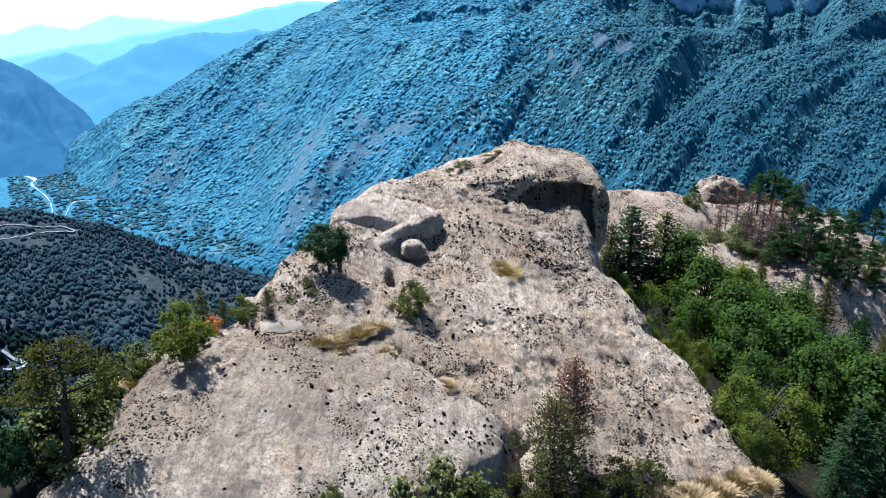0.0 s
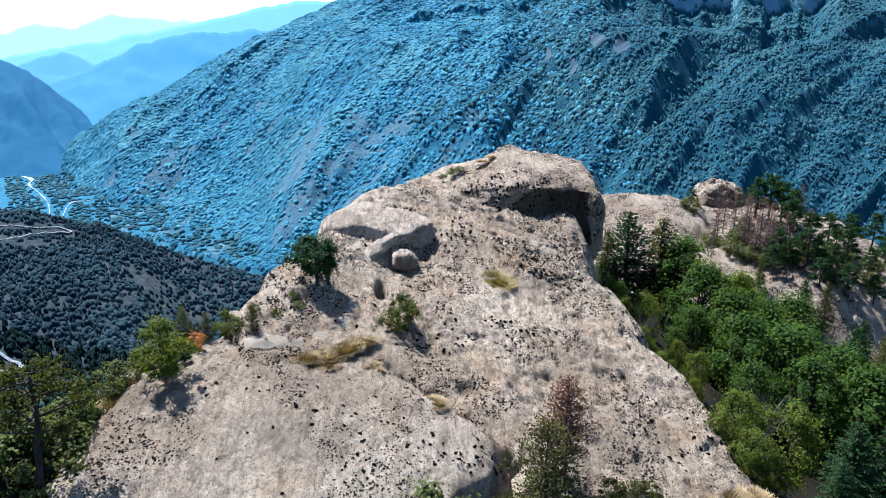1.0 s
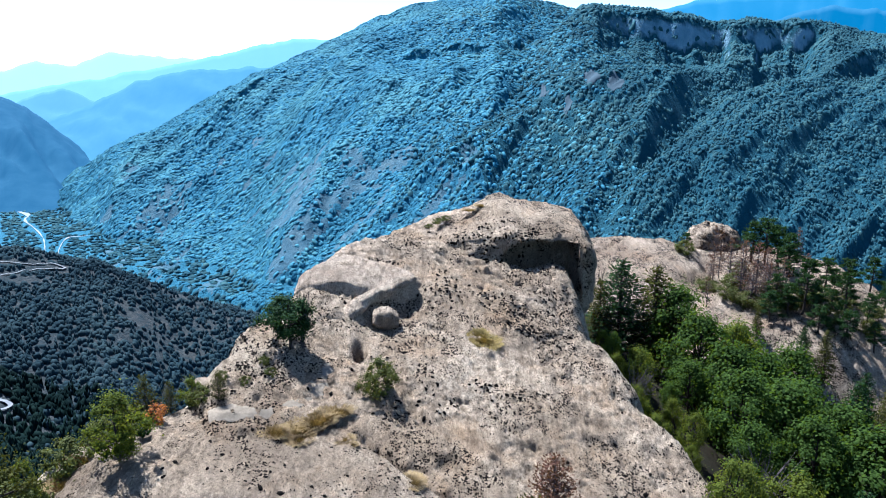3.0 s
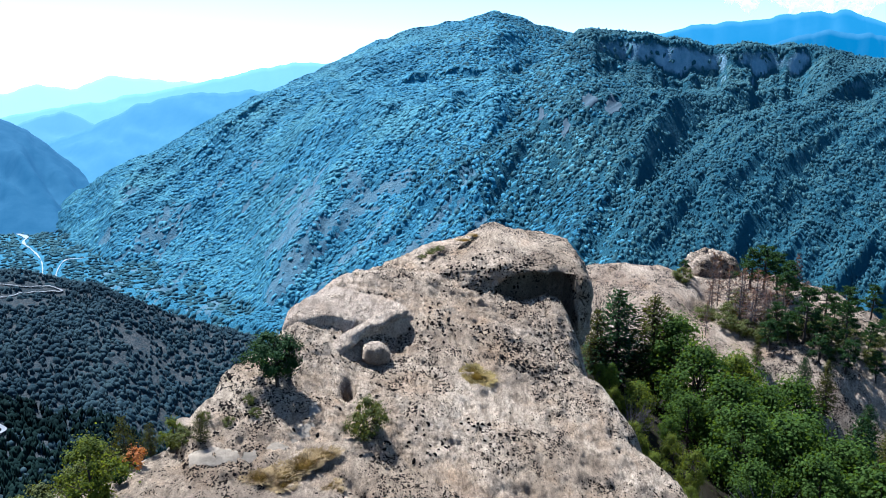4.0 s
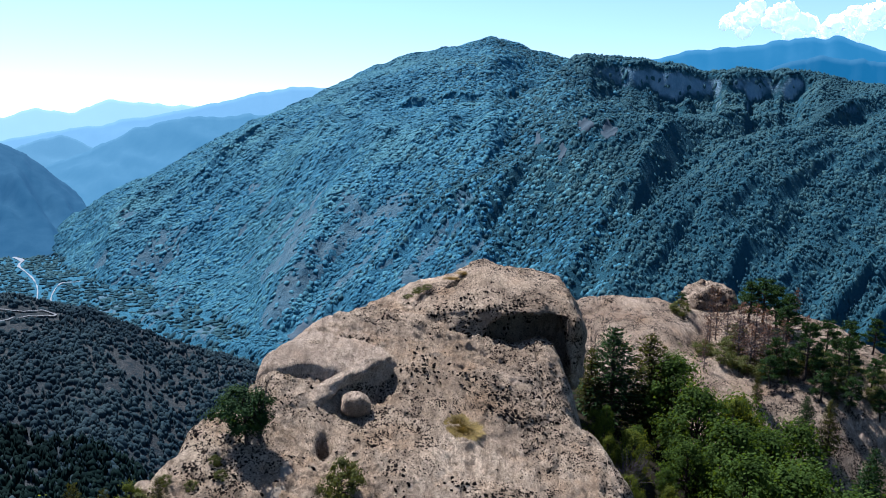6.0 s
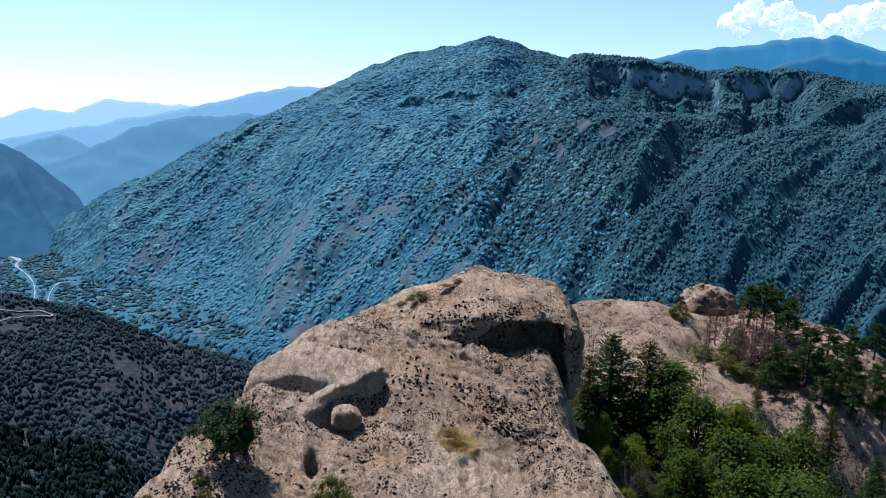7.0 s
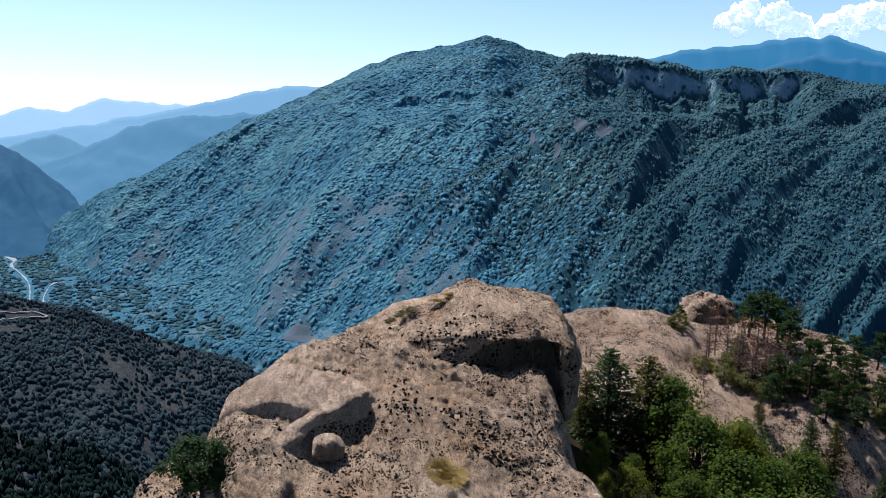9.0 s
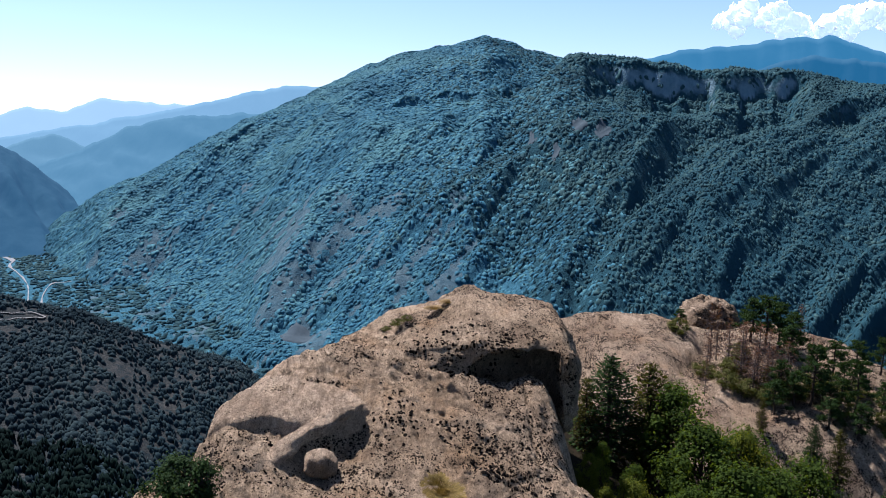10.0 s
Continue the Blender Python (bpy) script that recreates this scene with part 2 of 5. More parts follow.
def dry_material():
    """The dry spur: dark grey earth with paler stony patches."""
    m, t, b = material("dry_hillside", 0.95)
    v = coords(t)
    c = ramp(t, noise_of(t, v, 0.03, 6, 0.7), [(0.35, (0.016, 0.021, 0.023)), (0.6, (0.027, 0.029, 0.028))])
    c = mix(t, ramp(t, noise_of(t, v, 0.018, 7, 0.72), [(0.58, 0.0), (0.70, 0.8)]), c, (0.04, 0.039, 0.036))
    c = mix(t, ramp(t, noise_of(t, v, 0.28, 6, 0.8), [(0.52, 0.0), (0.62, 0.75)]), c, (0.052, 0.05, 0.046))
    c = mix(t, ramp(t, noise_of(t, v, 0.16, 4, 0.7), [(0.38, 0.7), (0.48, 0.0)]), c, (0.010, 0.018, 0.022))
    t.links.new(c, b.inputs["Base Color"])
    bump(t, b, noise_of(t, v, 0.5, 6, 0.75), 1.0, 1.2)
    return m


DRY = dry_material()


def soil_material(name, low, high, patchy):
    m, t, b = material(name, 0.95)
    v = coords(t)
    c = ramp(t, noise_of(t, v, 0.5, 6, 0.7), [(0.3, low), (0.7, high)])
    c = mix(t, ramp(t, noise_of(t, v, 3.5, 5, 0.7), [(0.45, 0.0), (0.7, 0.7)]), c, patchy)
    t.links.new(c, b.inputs["Base Color"])
    bump(t, b, noise_of(t, v, 6.0, 5, 0.7), 0.8, 0.1)
    return m


SOIL = soil_material("leaf_litter", (0.007, 0.006, 0.004), (0.018, 0.013, 0.008), (0.005, 0.008, 0.003))
GRAVEL = soil_material("pale_gravel", (0.13, 0.14, 0.145), (0.19, 0.195, 0.195), (0.07, 0.08, 0.085))


def ridge_material(name, low, high, haze_glow):
    """A far ridge, part of the distant backdrop; its haze is painted as a blue emission."""
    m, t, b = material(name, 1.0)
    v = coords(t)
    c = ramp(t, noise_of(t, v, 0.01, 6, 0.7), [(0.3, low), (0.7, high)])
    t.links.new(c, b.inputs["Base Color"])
    b.inputs["Emission Color"].default_value = (*haze_glow, 1)
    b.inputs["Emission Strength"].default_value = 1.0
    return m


# ---- mesh helpers ----
def mesh_of(name, verts, faces, mat, smooth_faces=True):
    me = bpy.data.meshes.new(name)
    verts, faces = np.asarray(verts, float).reshape(-1, 3), np.asarray(faces, np.int32)
    n = faces.shape[1]
    me.vertices.add(len(verts))
    me.vertices.foreach_set("co", verts.ravel())
    me.loops.add(faces.size)
    me.loops.foreach_set("vertex_index", faces.ravel())
    me.polygons.add(len(faces))
    me.polygons.foreach_set("loop_start", np.arange(0, faces.size, n, dtype=np.int32))
    me.polygons.foreach_set("use_smooth", np.full(len(faces), smooth_faces))
    me.update(calc_edges=True)
    me.validate()
    me.materials.append(mat)
    return me


def grid_faces(rows, cols, wrap=False):
    i, j = np.meshgrid(np.arange(rows - 1), np.arange(cols if wrap else cols - 1), indexing="ij")
    k = (j + 1) % cols
    return np.stack([i * cols + j, i * cols + k, (i + 1) * cols + k, (i + 1) * cols + j], -1).reshape(-1, 4)


def part(name, me, parent, label=""):
    ob = new(name, me)
    ob.parent = parent
    return tagged(ob, label)


def thing(name, label, category, at=None, group="", kind=""):
    ob = new(name)
    ob.empty_display_size = 0.3
    if at is not None:
        ob.matrix_world = at if isinstance(at, Matrix) else Matrix.Translation(at)
    return tagged(ob, label, category, group, kind)


# ---- landform ----
DOME_C = (-46.667, -0.55865, 2.00356, -0.01144, 0.00922, -0.03085)
SLAB_LEFT = ((28, -8.0), (33, -9.6), (35, -9.3), (38, -8.4), (41, -7.3), (44, -6.9), (49, -5.2), (52, -3.7), (54.5, -2.6), (58, -2.0), (66, 0.0))
SLAB_RIGHT = ((26, 13.5), (30, 14.0), (35, 13.2), (38, 11.9), (42, 10.7), (44.3, 9.9), (44.9, 8.7), (46.8, 8.85), (48.5, 9.0), (50.3, 8.7), (53, 8.6), (58, 11.0), (66, 10.0))
DOME_RIGHT = ((14, 1.2), (22, 1.8), (25, 2.3), (28.3, 2.3), (29.8, -0.4), (31.5, -3.0), (33, -7.5), (35, -12))
DOME_LEFT = ((14, -15.5), (20, -14.4), (24, -13.4), (28.6, -13.2), (31, -12.0), (33, -11.0), (36, -10))


def groove(x, y, p, q, depth, width):
    """An open joint from p to q."""
    dx, dy = q[0] - p[0], q[1] - p[1]
    t = np.clip(((x - p[0]) * dx + (y - p[1]) * dy) / (dx * dx + dy * dy), 0, 1)
    off = np.hypot(x - p[0] - t * dx, y - p[1] - t * dy) + 0.12 * fbm(1.5 * x, 1.5 * y, octaves=2, seed=19)
    return depth * np.exp(-(off / width) ** 2)


JOINTS = (((9.1, 44.9), (6.4, 45.3)), ((7.7, 49.8), (7.9, 45.4)), ((-1.0, 50.6), (4.0, 49.6)), ((4.0, 49.6), (6.6, 48.2)), ((1.0, 47.0), (2.4, 43.5)), ((-2.6, 37.2), (0.6, 33.0)), ((2.0, 36.0), (6.5, 33.2)))


def slab_z(x, y):
    """The big sloping face of the outcrop."""
    z = -22.13 - 0.2797 * x + 0.2409 * y - 0.002 * np.clip(x - 4, 0, 20) ** 2 * smooth(y, 44, 34)
    z = z - 0.85 * np.exp(-((x + 2.7) ** 2 / 2.2 + (y - 41.5) ** 2 / 6.0)) + 0.35 * np.exp(-((x + 6.2) ** 2 / 2.0 + (y - 41.0) ** 2 / 3.0)) - 1.7 * np.exp(-((x + 3.35) ** 2 / 0.06 + (y - 38.0) ** 2 / 0.4))
    z = z + 0.35 * np.exp(-((x - 6.0) ** 2 / 18 + (y - 46) ** 2 / 10))
    z = z - 0.8 * np.exp(-((x + 1.2) ** 2 / 1.2 + (y - 44.0) ** 2 / 2.5))
    z = z + 1.4 * smooth(y, 46.3, 51.0) * smooth(x, 4.5, 9.3) - 4.0 * softplus(y - 51.45 + 0.25 * np.sin(2.1 * x), 0.14) * smooth(x, 4.3, 5.4)
    z = z - 1.1 * np.exp(-((x - line(y, DOME_RIGHT) - 0.5) / 0.45) ** 2) * smooth(y, 32.5, 29.0)
    for p, q in JOINTS:
        z = z - groove(x, y, p, q, 0.3, 0.13)
    edge = 0.55 * fbm(0.35 * y, 3.1, octaves=3, seed=5)
    z = z - 3.6 * softplus(x - line(y, SLAB_RIGHT) - 0.55 + edge * smooth(y, 49, 44), 0.34)
    z = z - 3.2 * softplus(line(y, SLAB_LEFT) - x - 0.1 + edge, 0.35)
    z = z - 1.5 * softplus(26.5 + 0.12 * x - y, 0.5) - 0.65 * softplus(y - 54.5, 0.8) - 1.5 * softplus(y - 62, 1.0)
    return z


def dome_z(x, y):
    """The whaleback in front of it."""
    a, b, c, d, e, f = DOME_C
    z = a + b * x + c * y + d * x * x + e * x * y + f * y * y
    edge = 0.4 * fbm(0.4 * y, 0.4 * x, octaves=3, seed=9)
    z = z - 3.0 * softplus(x - line(y, DOME_RIGHT) + edge, 0.22)
    z = z - 1.6 * softplus(line(y, DOME_LEFT) - x + edge, 0.4)
    z = z - 5.0 * softplus(0.69 * (x - 0.2) - 0.72 * (y - 24.8) + 0.6 * edge, 0.10)
    return z


def relief(x, y, rugged=1.0):
    x, y = 0.83 * x + 0.56 * y, 0.83 * y - 0.56 * x
    crack = np.abs(fbm(0.33 * x + 0.12 * y, 0.16 * y, octaves=3, seed=35))
    fissure = np.abs(fbm(0.85 * x + 0.2 * y, 0.26 * y, octaves=3, seed=36))
    scarp = smooth(fbm(0.75 * x, 1.9 * y, octaves=4, seed=38), -0.1, 0.02) + 0.7 * smooth(fbm(1.7 * x, 0.6 * y, octaves=4, seed=40), 0.12, 0.2)
    return rugged * (0.08 * scarp - 0.11 * (1 - smooth(fissure, 0.0, 0.04)) + 0.17 * fbm(0.45 * x, 0.45 * y, octaves=5, seed=21) + 0.10 * fbm(2.2 * x, 2.2 * y, octaves=4, seed=31)
            - 0.16 * (1 - smooth(crack, 0.0, 0.035)) - 0.07 * np.abs(fbm(1.6 * x, 3.1 * y, octaves=3, seed=37)) + 0.04 * fbm(5.0 * x, 6.5 * y, octaves=2, seed=39))


def outcrop_z(x, y):
    return np.maximum(slab_z(x, y) + relief(x, y), dome_z(x, y) + relief(x, y, 0.5))


KNOLL_SKY = ((8, -23), (15, -19.5), (20, -18.1), (24, -17.9), (28.5, -18.3), (32, -19.2), (38, -18.8), (45, -19.6), (50, -21.5), (56, -25), (75, -33))


def knoll_z(x, y):
    """The second bare knoll beyond the wooded gully."""
    z = line(x, KNOLL_SKY) - 0.20 * (95 - y) * smooth(y, 130, 90) - 1.1 * softplus(y - 97, 2.0)
    z = z - 1.2 * softplus(70 + 0.12 * (x - 20) - y, 2.0) - 1.6 * softplus(14.5 - x, 1.2)
    z = z - 1.3 * np.exp(-((x - 31.0 + 0.6 * (85 - y)) ** 2 / 5.0)) * smooth(y, 98, 84)
    crack = np.abs(fbm(0.16 * (x - 0.6 * y), 0.05 * y, octaves=3, seed=47))
    z = z + 0.5 * fbm(0.22 * x, 0.22 * y, octaves=5, seed=41) + 0.10 * fbm(1.5 * x, 1.5 * y, octaves=3, seed=44) - 0.5 * (1 - smooth(crack, 0.0, 0.06))
    return z


PEAK_SKY = ((-0.75, -0.19), (-0.56, -0.15), (-0.5126, -0.119), (-0.464, -0.09), (-0.369, -0.05), (-0.314, -0.0195), (-0.26, 0.009), (-0.1985, 0.033),
            (-0.145, 0.055), (-0.0997, 0.0786), (-0.0472, 0.0954), (0.005, 0.105), (0.042, 0.1122), (0.0608, 0.1194), (0.0795, 0.1152), (0.1095, 0.105),
            (0.162, 0.09), (0.25, 0.07), (0.8, 0.03))
PEAK_FAR = ((-0.75, 3300), (-0.56, 2700), (-0.46, 2500), (-0.26, 2500), (-0.05, 2600), (0.16, 2550), (0.8, 2400))
FOOT = ((-0.75, 2900), (-0.61, 2500), (-0.585, 2200), (-0.56, 2000), (-0.53, 1850), (-0.5, 1720), (-0.461, 1500), (-0.36, 1304), (-0.242, 1158), (0, 1000), (0.3, 900), (0.8, 830))
CLIFF_SKY = ((-0.75, -0.36), (-0.2, -0.28), (-0.1, -0.17), (-0.02, -0.08), (0.05, -0.015), (0.11, 0.035), (0.15, 0.075), (0.171, 0.0936), (0.192, 0.0958), (0.237, 0.0916),
             (0.297, 0.0866), (0.348, 0.0745), (0.357, 0.0787), (0.387, 0.0795), (0.425, 0.0766), (0.4775, 0.0745), (0.5, 0.0709), (0.539, 0.06), (0.59, 0.0564), (0.8, 0.05))
CLIFF_FAR = ((-0.75, 1200), (-0.2, 1260), (-0.1, 1370), (0.05, 1650), (0.171, 1950), (0.8, 1800))
VALLEY = -386.0


def mountain_faces(x, y):
    d = np.maximum(y, 40.0)
    u = np.clip(x / d, -0.75, 0.8)
    foot = line(u, FOOT)

    def face(skyline, far, cliff):
        top = line(u, far)
        s = (d - foot) / (top - foot)
        sc = np.clip(s, 0, 1)
        z1 = line(u, skyline) * top
        el = line(u, skyline) * sc - 0.36 * (1 - sc)
        q = u - 0.95 * el
        gully = 1 - np.abs(fbm(q * 7.0, el * 3.5, octaves=3, seed=61)) * 1.6
        mid = 1 - np.abs(fbm(q * 13, el * 4, octaves=2, seed=65)) * 1.6
        fine = 1 - np.abs(fbm(q * 45, el * 12, octaves=3, seed=71)) * 1.6
        prof = sc ** 0.72
        bold = 1 + 0.6 * smooth(u, 0.05, -0.25) * smooth(u, -0.5, -0.4)
        z = VALLEY + (z1 - VALLEY) * prof
        z = z + bold * (40 * (gully - 0.5) + 19 * (mid - 0.5) + 4 * (fine - 0.5)) * smooth(sc, 0.0, 0.1) * smooth(sc, 1.0, 0.75)
        z = z + cliff(sc) * (1 + 0.0 * u)
        z = z + 5 * fbm(x * 0.02, y * 0.02, octaves=3, seed=81) * smooth(s, -0.1, 0.1)
        return z - 0.55 * np.maximum(d - top, 0) + 0.0 * s - 0.15 * np.maximum(foot - d, 0)

    crag = smooth(u, 0.16, 0.27) * smooth(u, 0.5, 0.46) * (0.9 + 0.28 * fbm(u * 48, 0.3, octaves=3, seed=91))
    wave = 0.022 * (np.abs(fbm(u * 24, 1.7, octaves=2, seed=95)) - 0.3)
    wave2 = 0.035 * (np.abs(fbm(u * 31, 6.2, octaves=2, seed=97)) - 0.3)
    cliffs = face(CLIFF_SKY, CLIFF_FAR, lambda s: 100 * crag * (0.72 * smooth(s + wave, 0.928, 0.972) + 0.28 * smooth(s + 0.8 * wave2, 0.885, 0.925) - smooth(s, 0.55, 1.0)))
    band = smooth(u, -0.09, -0.05) * smooth(u, 0.13, 0.09)
    peak = face(PEAK_SKY, PEAK_FAR, lambda s: 20 * band * (smooth(s + wave, 0.70, 0.715) - smooth(s, 0.45, 0.72)))
    return cliffs, peak


def bare_rib(x, y, z):
    """Where the mountain's lower ribs are eroded bare."""
    d = np.maximum(y, 40.0)
    u, el = x / d, z / d
    q = u - 0.95 * el
    zone = smooth(u, -0.36, -0.22) * smooth(u, 0.08, -0.06) * smooth(el, -0.36, -0.26) * smooth(el, -0.06, -0.15)
    zone = np.maximum(zone, 0.7 * smooth(u, -0.42, -0.36) * smooth(u, -0.14, -0.24) * smooth(el, -0.25, -0.285))
    zone = np.maximum(zone, 0.45 * smooth(u, -0.5, -0.42) * smooth(u, -0.3, -0.38) * smooth(el, -0.1, -0.14))
    rib = np.abs(fbm(q * 26, el * 5, octaves=3, seed=67)) + 0.25 * fbm(x * 0.02, y * 0.02, octaves=3, seed=69)
    return (rib < 0.30 * zone) & (zone > 0.05) & (y > 800)


def mountain_z(x, y):
    return np.maximum(*mountain_faces(x, y))


SPUR_SKY = ((-1.6, -0.12), (-0.6336, -0.2279), (-0.5940, -0.2318), (-0.5699, -0.2357), (-0.5377, -0.2390), (-0.5040, -0.2384), (-0.4685, -0.2481), (-0.4271, -0.2703), (-0.3856, -0.2915), (-0.3250, -0.3094), (-0.2698, -0.3277), (-0.2155, -0.3771), (-0.1680, -0.4340), (0.1, -0.7))


def spur_z(x, y):
    """The scrubby spur across the ravine."""
    d = np.maximum(y, 30.0)
    u = np.clip(x / d, -1.6, 0.1)
    top = 690.0
    z = line(u, SPUR_SKY) * top
    z = z - 0.20 * (top - d) * smooth(d, 200, 420) - 0.6 * np.maximum(d - top, 0) - 0.6 * softplus(330 - d, 25)
    z = z + 5 * fbm(x * 0.012, y * 0.012, octaves=4, seed=101) + 2.0 * fbm(x * 0.07, y * 0.07, octaves=3, seed=105)
    return np.where(y > 60, z, -600)


def ledge_z(x, y):
    """Soil round the outcrop and in the gully."""
    z = -17.4 - 0.6 * softplus(x - 10.5, 1.5) + 3.1 * smooth(x, -9.5, -12.5) * smooth(y, 36, 31)
    z = z - 1.0 * softplus(-16.5 + 7.0 * smooth(y, 32, 37) - x, 1.2) - 0.4 * softplus(-26 - x, 3)
    back = 66 + 48 * smooth(x, 8, 22)
    z = z - 0.75 * softplus(y - back, 4.0) - 0.3 * softplus(22 - y, 5)
    z = z - 0.06 * softplus(y - 40, 6) * smooth(x, 5, 14)
    z = np.maximum(z, -24.5 - 0.28 * softplus(x - 18, 3) - 0.75 * softplus(y - back, 4.0)) * smooth(x, 10, 14) + z * (1 - smooth(x, 10, 14))
    return z + 0.35 * fbm(0.3 * x, 0.3 * y, octaves=4, seed=111)


def ground_z(x, y):
    x, y = np.asarray(x, float), np.asarray(y, float)
    near = ledge_z(x, y)
    far = np.maximum(mountain_z(x, y), spur_z(x, y))
    floor = VALLEY + 3 * fbm(x * 0.006, y * 0.006, octaves=3, seed=121)
    rise = smooth(-y, 0, 900) * 330
    return np.maximum(np.maximum(near, far), floor + rise)


# ---- ground: one sheet to the horizon ----
az = np.radians(np.concatenate([np.arange(-180, -42, 4), np.arange(-42, 42, 0.2), np.arange(42, 180, 4)]))
rr = np.concatenate([[0.02], np.geomspace(3, 110, 110), np.geomspace(113, 690, 90), np.linspace(700, 2750, 225), np.geomspace(2800, 4900, 16)])
R, A = np.meshgrid(rr, az, indexing="ij")
GX, GY = R * np.sin(A), R * np.cos(A)
GZ = ground_z(GX, GY)


def sheet_z(x, y):
    """Height of the ground sheet as meshed, between its grid points."""
    i = np.clip(np.interp(np.hypot(x, y), rr, np.arange(len(rr))), 0, len(rr) - 1.001)
    j = np.clip(np.interp(np.arctan2(x, y), az, np.arange(len(az))), 0, len(az) - 1.001)
    i0, j0 = i.astype(int), j.astype(int)
    fi, fj = i - i0, j - j0
    return (1 - fi) * ((1 - fj) * GZ[i0, j0] + fj * GZ[i0, j0 + 1]) + fi * ((1 - fj) * GZ[i0 + 1, j0] + fj * GZ[i0 + 1, j0 + 1])


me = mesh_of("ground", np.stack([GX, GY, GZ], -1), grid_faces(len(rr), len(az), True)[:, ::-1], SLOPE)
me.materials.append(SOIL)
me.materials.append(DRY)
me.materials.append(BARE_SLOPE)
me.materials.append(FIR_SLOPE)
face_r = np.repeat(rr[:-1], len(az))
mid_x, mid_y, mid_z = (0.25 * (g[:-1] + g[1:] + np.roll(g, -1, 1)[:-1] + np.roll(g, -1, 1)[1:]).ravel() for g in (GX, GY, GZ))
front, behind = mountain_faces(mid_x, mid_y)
# Ground under the firs gets the darker litter, with less haze in it.
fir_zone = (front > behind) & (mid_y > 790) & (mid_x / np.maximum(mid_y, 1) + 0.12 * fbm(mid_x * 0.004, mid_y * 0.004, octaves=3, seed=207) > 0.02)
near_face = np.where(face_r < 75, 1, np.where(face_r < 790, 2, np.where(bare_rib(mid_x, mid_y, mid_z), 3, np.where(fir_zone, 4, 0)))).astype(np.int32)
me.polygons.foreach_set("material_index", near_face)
tagged(new("ground", me), "steep forested valley ground with litter and bare scree", "ground", kind="structure")


def height_patch(name, x0, x1, y0, y1, step, fn, floor, mat):
    xs, ys = np.arange(x0, x1, step), np.arange(y0, y1, step)
    X, Y = np.meshgrid(xs, ys)
    Z = np.maximum(fn(X, Y), floor(X, Y) - 2.0)
    return mesh_of(name, np.stack([X, Y, Z], -1), grid_faces(len(ys), len(xs)), mat)


outcrop = thing("rock_outcrop", "pale weathered granite outcrop with black lichen spots", "rock", (0, 30, -18))
back = Matrix.Translation((0, -30, 18))
part("sloping_face", height_patch("sloping_face", -13, 18, 22, 68, 0.1, lambda x, y: slab_z(x, y) + relief(x, y), ground_z, ROCK), outcrop).matrix_local = back
part("whaleback", height_patch("whaleback", -18, 7, 12, 38, 0.09, lambda x, y: dome_z(x, y) + relief(x, y, 0.5), ground_z, ROCK_DOME), outcrop).matrix_local = back
knoll = thing("rock_knoll", "second bare granite knoll beyond the wooded gully", "rock", (35, 85, -24))
part("rock_face", height_patch("rock_knoll", 8, 80, 58, 122, 0.4, knoll_z, ground_z, ROCK_FAR), knoll).matrix_local = Matrix.Translation((-35, -85, 24))


# ---- caprock, tongue and boulder on the outcrop ----
def chaikin(pts, rounds, closed=True):
    p = np.asarray(pts, float)
    for _ in range(rounds):
        q = np.roll(p, -1, 0) if closed else p[1:]
        a = p if closed else p[:-1]
        p = np.stack([0.75 * a + 0.25 * q, 0.25 * a + 0.75 * q], 1).reshape(-1, p.shape[1])
    return p


def roughen(v, amount, scale, seed, octaves=4):
    x, y, z = v[..., 0] * scale, v[..., 1] * scale, v[..., 2] * scale
    n = np.stack([fbm(x, y, z, octaves, seed + 7 * k) for k in range(3)], -1)
    return v + amount * n


def ring_faces(rows, cols):
    return grid_faces(rows, cols, True)


CAP_LIP = ((-2.2, 54.6), (-1.2, 53.2), (0, 51.8), (1.1, 50.9), (3, 50.8), (4.8, 51.1), (8, 51.5), (9.7, 51.9), (10.2, 51.4), (10.8, 52.0), (11.4, 53.8), (12.1, 57))
CAP_UNDER = ((-2.2, -12.0), (0, -11.3), (0.8, -10.6), (1.6, -11.2), (3, -11.4), (4.3, -11.2), (4.9, -10.3), (5.5, -9.75), (7, -9.7), (9.3, -9.75), (9.75, -9.9), (9.95, -12.6), (10.2, -13.4), (12.1, -13.6))
CAP_NOSE = ((-2.2, -10.6), (0, -9.9), (1, -9.6), (4, -9.4), (5.4, -9.15), (8, -9.15), (9.6, -9.5), (10.8, -10.2), (11.4, -10.9), (12.1, -12.2))
CAP_CREST = ((-2.2, -10.6), (-1, -9.5), (0.7, -8.75), (2.9, -8.2), (4.84, -7.55), (6.8, -7.7), (8.6, -8.05), (10.4, -8.75), (11.5, -10.2), (12.1, -12.2))
CAP_HOLLOW = ((-2.2, 0.4), (1.5, 0.3), (4.2, 0.4), (4.9, 1.2), (5.6, 2.5), (9.2, 2.8), (9.75, 3.2), (9.9, 1.6), (10.0, 0.5), (12.1, 0.4))


CAP_SLANT = ((-2.2, 0.3), (0.4, 0.8), (1.5, 1.0), (4.0, 0.9), (5.0, 0.0), (12.1, 0.0))


